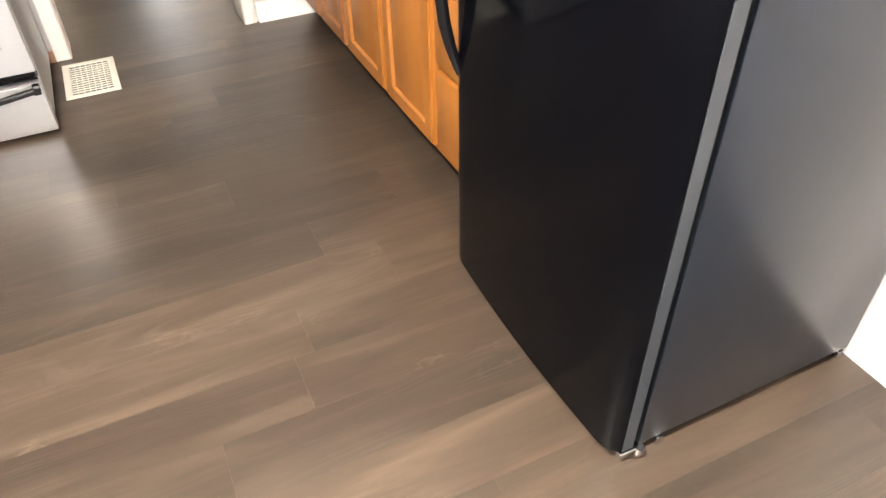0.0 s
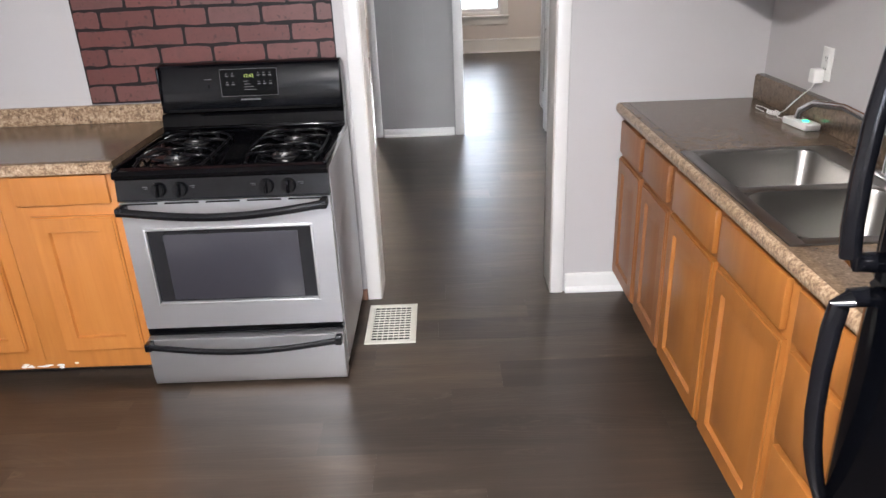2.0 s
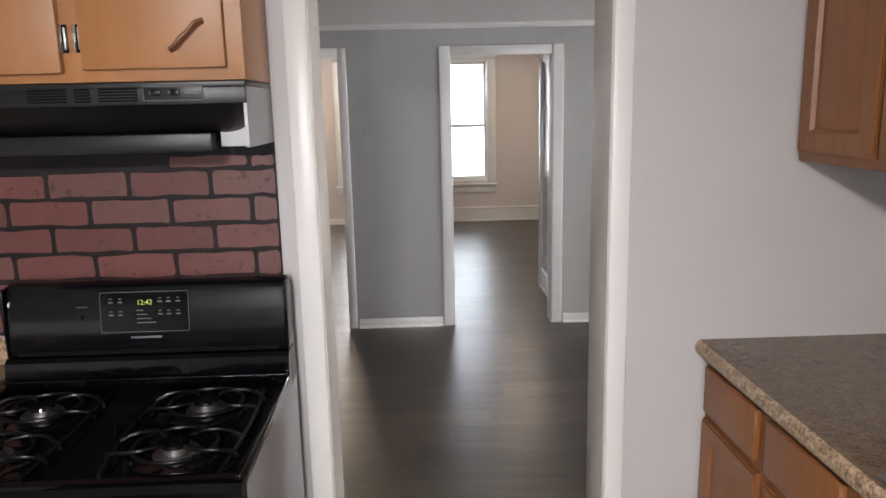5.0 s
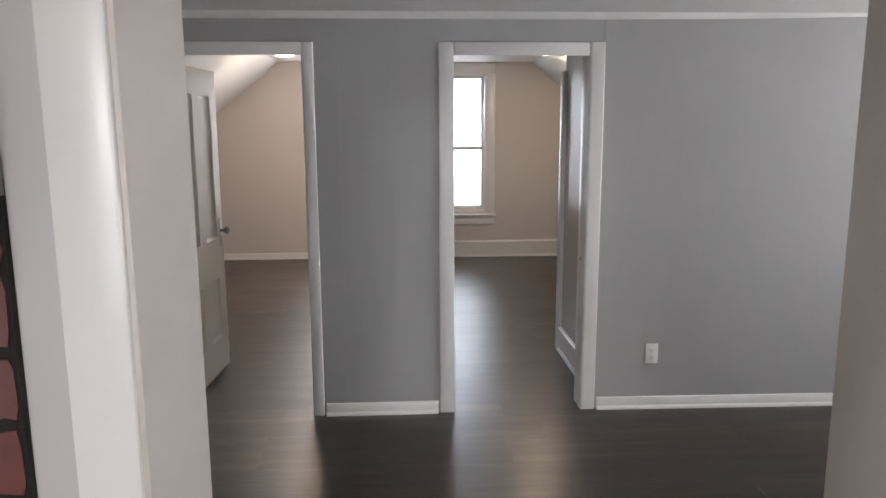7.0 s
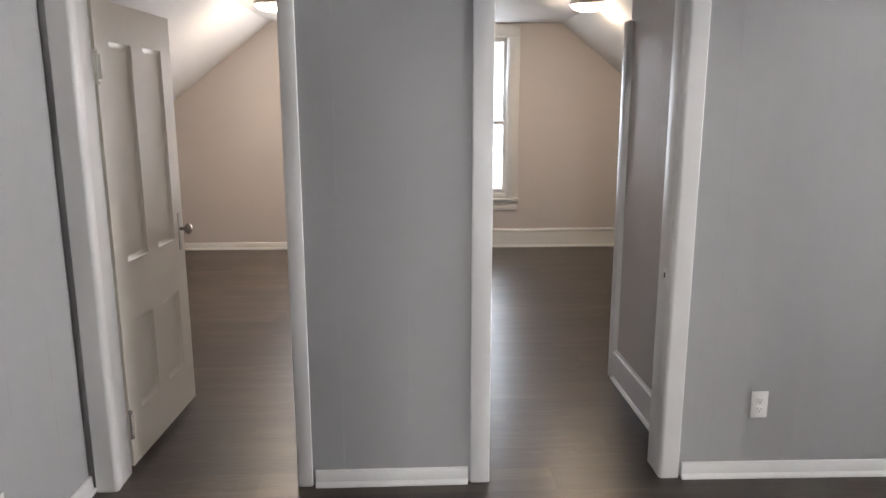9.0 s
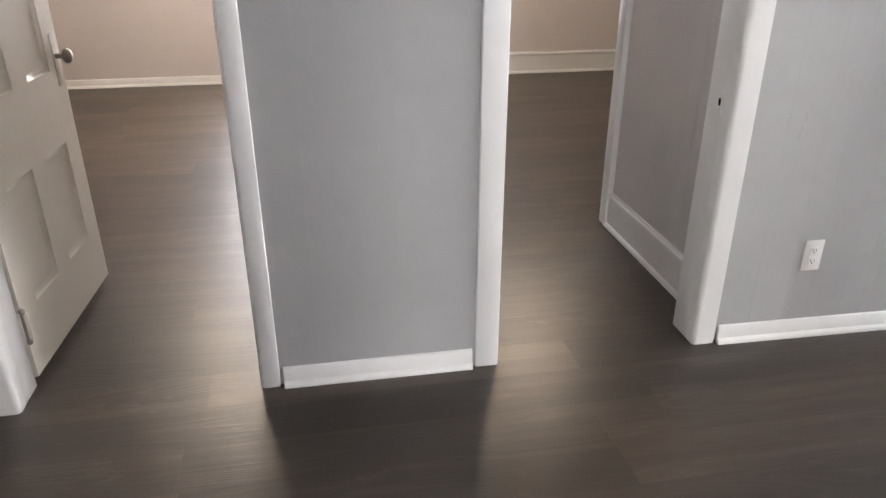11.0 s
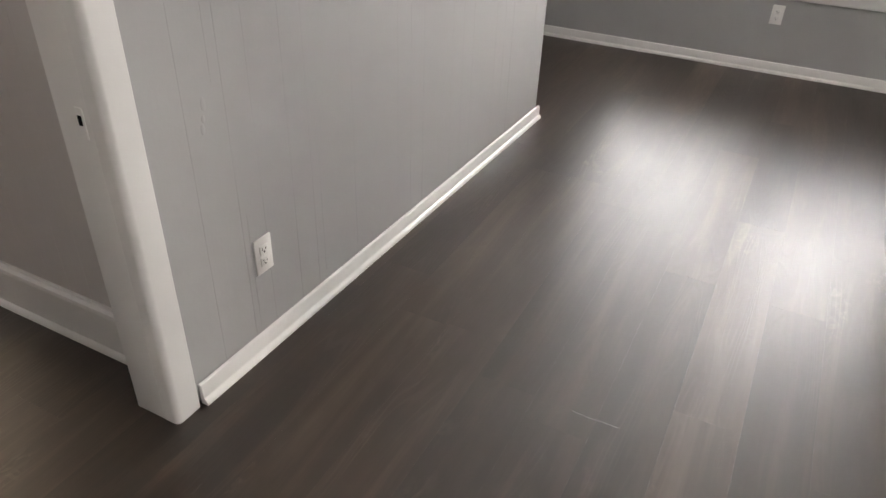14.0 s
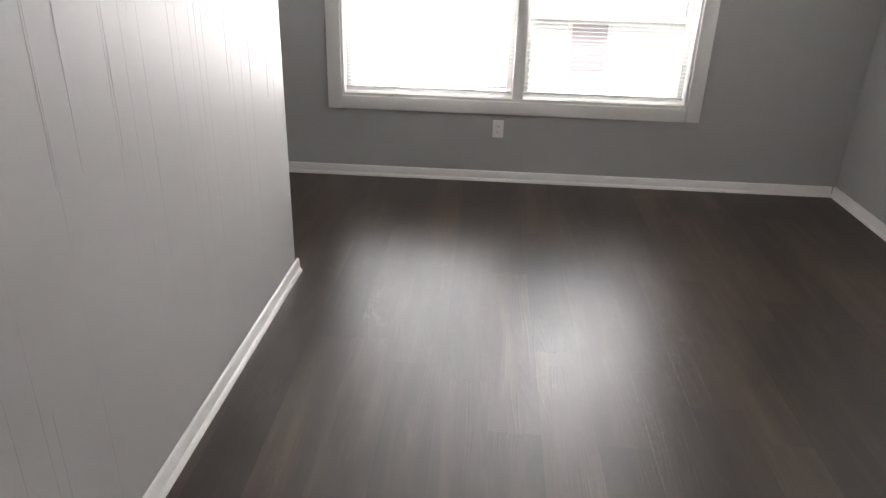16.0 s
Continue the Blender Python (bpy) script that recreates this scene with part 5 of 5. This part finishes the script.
# ---- panelled door standing open into the left bedroom ----
LEAF_A = (-1.398, 3.284)
leaf = thing("door_1", "cream painted four-panel door standing open", "door", kind="structure")
leaf.matrix_world = pose(LEAF_A[0], LEAF_A[1], 0.028, 0, 0, math.degrees(math.atan2(4.032 - 3.284, -1.357 + 1.398)))
LW, LH, LT = 0.748, 1.908, 0.035
bm = bmesh.new()
xs = [0, 0.115, 0.318, 0.430, 0.633, LW]
zs = [0, 0.215, 0.610, 0.860, 1.755, LH]
panels = []
for i in range(5):
    for j in range(5):
        if i in (1, 3) and j in (1, 3):
            panels.append((xs[i], xs[i + 1], zs[j], zs[j + 1]))
        else:
            box(bm, xs[i], xs[i + 1], -LT / 2, LT / 2, zs[j], zs[j + 1])
part("door_leaf", bm, DOORPAINT, leaf)
for x0, x1, z0, z1 in panels:
    part("panel", boxes((x0, x1, -0.006, 0.006, z0, z1)), DOORPAINT, leaf)
    for s in (-1, 1):
        mo = bmesh.new()
        rings = [[mo.verts.new((x, s * d, z)) for x, z in ((x0 + e, z0 + e), (x1 - e, z0 + e), (x1 - e, z1 - e), (x0 + e, z1 - e))]
                 for e, d in ((-0.002, 0.0174), (0.004, 0.0172), (0.007, 0.0135), (0.018, 0.0085), (0.024, 0.0066))]
        for p, q in zip(rings, rings[1:]):
            for k in range(4):
                mo.faces.new((p[k], p[(k + 1) % 4], q[(k + 1) % 4], q[k])[::s])
        part("moulding", mo, DOORPAINT, leaf)
for s in (-1, 1):
    pl = part("lock_plate", boxes((LW - 0.068, LW - 0.034, min(s * 0.0176, s * 0.021), max(s * 0.0176, s * 0.021), 0.800, 0.985), bevel=0.0012), IVORY, leaf, "painted lock plate")
    k = bmesh.new()
    tube([(LW - 0.051, s * 0.020, 0.905), (LW - 0.051, s * 0.048, 0.905)], 0.009, 14, bm=k)
    ball(k, pose(LW - 0.051, s * 0.062, 0.905) @ Matrix.Diagonal((0.027, 0.018, 0.027, 1)), 1, 20)
    part("knob", k, NICKEL, leaf, "aged metal door knob")
for z in (0.190, 1.650):
    h = part("hinge", boxes((-0.010, 0.004, -0.040, -0.0005, z - 0.045, z + 0.045), bevel=0.001), DOORPAINT, leaf)
    part("hinge_pin", tube([(-0.004, -LT / 2 - 0.006, z - 0.052), (-0.004, -LT / 2 - 0.006, z + 0.052)], 0.008, 12), NICKEL if z < 1 else DOORPAINT, h)
    for e in (-0.056, 0.056):
        part("hinge_tip", ball(bmesh.new(), pose(-0.004, -LT / 2 - 0.006, z + e), 0.0095, 12), NICKEL if z < 1 else DOORPAINT, h)

# ---- ceiling lamps ----


def dome_lamp(x, y, z, label, glow):
    t = thing("ceiling_light", label, "ceiling lamp", "flush ceiling lamps")
    t.location = (x, y, z)
    part("base", cyl(bmesh.new(), pose(0, 0, -0.012), 0.150, 0.024, 0.158, 32), WHITE_PLASTIC, t)
    bm = ball(bmesh.new(), Matrix.Diagonal((0.142, 0.142, 0.050, 1)), 1, 32)
    bmesh.ops.delete(bm, geom=[v for v in bm.verts if v.co.z > 0.002], context="VERTS")
    bmesh.ops.translate(bm, verts=bm.verts[:], vec=(0, 0, -0.024))
    part("diffuser", bm, glow, t, "glowing warm white glass dome")


dome_lamp(1.30, 6.55, BC, "glowing warm white dome lamp on the bedroom ceiling", LAMP_GLOW)
dome_lamp(-1.31, 6.65, BC, "glowing warm white dome lamp on the bedroom ceiling", LAMP_GLOW)
dome_lamp(-0.50, -3.1, KC, "glowing warm white dome lamp on the kitchen ceiling", KITCHEN_GLOW)

# ---- outside ----
structure("ground", boxes((-400, 400, -400, 400, -3.3, -3.0)), GRASS, "ground outside, far below the upper floor", "ground")
nh = thing("house", "pale sided neighbouring house with a grey roof", "house", at=(0, 0, 0))
wallp = part("wall", boxes((11.0, 18.0, -9, 1.62, -3.0, 0.43)), SIDING, nh)
for i in range(28):
    z = -2.95 + i * 0.12
    bm = prism([(11.0, z), (10.965, z), (10.995, z + 0.118), (11.0, z + 0.118)], "y", -9, 1.62)
    part("siding_board", bm, SIDING, nh)
part("fascia", boxes((10.62, 18.4, -9.3, 1.75, 0.432, 0.53), bevel=0.01), SIDING, nh)
bm = bmesh.new()
low = [bm.verts.new(p) for p in ((10.58, -9.4, 0.532), (10.58, 1.80, 0.532), (18.5, 1.80, 0.532), (18.5, -9.4, 0.532))]
high = [bm.verts.new(p) for p in ((12.4, -8.0, 0.66), (12.4, 1.05, 0.66), (16.6, 1.05, 0.66), (16.6, -8.0, 0.66))]
bm.faces.new(low[::-1])
bm.faces.new(high)
for i in range(4):
    bm.faces.new((low[i], low[(i + 1) % 4], high[(i + 1) % 4], high[i]))
bmesh.ops.recalc_face_normals(bm, faces=bm.faces[:])
part("roof", bm, ROOF, nh, "low grey shingle roof")
for y in (0.77, -4.2):
    w = part("window", boxes((10.93, 11.02, y - 0.31, y + 0.31, -0.37, 0.405)), SIDING, nh)
    part("pane", boxes((10.915, 10.929, y - 0.25, y + 0.25, -0.31, 0.01), (10.915, 10.929, y - 0.25, y + 0.25, 0.035, 0.35)), FAR_PANE, w, "dark window pane")
BACK = glowing("overcast_sky", (0.93, 0.97, 1.0), 0.85)
structure("backdrop_north", boxes((-60, 60, 70, 70.5, -40, 60)), BACK, "plain bright overcast distance", "backdrop")

# ---- filled dents in the panelled wall ----
fd = thing("filler_patch", "small painted-over filler bumps on the panelled wall", "wall patch")
fd.matrix_world = TURN
for x, z, w, h in ((0.200, 0.815, 0.008, 0.018), (0.194, 0.780, 0.006, 0.010), (0.188, 0.755, 0.007, 0.014)):
    part("bump", ball(bmesh.new(), pose(x, -0.005, z) @ Matrix.Diagonal((w, 0.0012, h, 1)), 1, 14), WALL_HALL, fd)

# ---- hair line on the hall floor ----
hl = thing("thread", "thin pale thread lying on the dark floor", "thread")
part("strand", tube([(1.404, 2.215, 0.0012), (1.402, 2.17, 0.0012), (1.405, 2.12, 0.0012), (1.404, 2.08, 0.0010)], 0.00017, 6), IVORY, hl)

# ---- floor planks ----
PW, PL = 0.182, 1.22


def plank_bm():
    bm = bmesh.new()
    box(bm, -PL / 2 + 0.00005, PL / 2 - 0.00005, -PW / 2 + 0.00005, PW / 2 - 0.00005, -0.012, 0.0)
    top = [e for e in bm.edges if all(v.co.z > -0.001 for v in e.verts)]
    bmesh.ops.bevel(bm, geom=top, offset=0.00005, segments=1, affect="EDGES")
    return bm


floor = bpy.data.objects["floor"]
plank_mesh = mesh_of(plank_bm(), "plank", PLANK, False)
rng = random.Random(21)
verts, faces = [], []
src_v = [v.co.copy() for v in plank_mesh.vertices]
src_f = [tuple(p.vertices) for p in plank_mesh.polygons]
near = 0
for r in range(77):
    y = -5.5 + (r + 0.5) * PW
    x = -3.6 - rng.random() * PL
    while x < 5.2:
        cx = x + PL / 2
        x += PL
        x_lo, x_hi = (-2.5, 1.37) if y < 0.1 else (-1.56, 5.0) if y < 3.2 else (-3.36, 3.3)
        if y > -0.18 and y < 0.1:
            x_hi = 5.0
        if 3.2 <= y < 4.65:
            x_hi = 5.0
        p, q = max(cx - PL / 2, x_lo), min(cx + PL / 2, x_hi)
        if q - p < 0.01:
            continue
        hall = -0.3 < y < 4.6 and -1.6 < cx < 5.3
        kitchen = -3.3 < y <= -0.3 and -1.9 < cx < 1.5
        room = 4.6 <= y < 6.2 and -2.0 < cx < 1.9
        if q - p < PL - 0.001:
            k = len(verts)
            fx = (q - p) / PL
            verts += [(v.x * fx + (p + q) / 2, v.y + y, v.z) for v in src_v]
            faces += [tuple(i + k for i in f) for f in src_f]
        elif (hall or kitchen or room) and near < 300:
            near += 1
            ob = new("plank", plank_mesh)
            ob.location = (cx, y, 0)
            ob.parent = floor
        else:
            k = len(verts)
            verts += [(v.x + cx, v.y + y, v.z) for v in src_v]
            faces += [tuple(i + k for i in f) for f in src_f]
me = bpy.data.meshes.new("planks_beyond")
me.from_pydata(verts, [], faces)
me.materials.append(PLANK)
rest = new("planks_beyond", me)
rest.parent = floor
tagged(rest, "dark wood-look vinyl planks", kind="stuff")
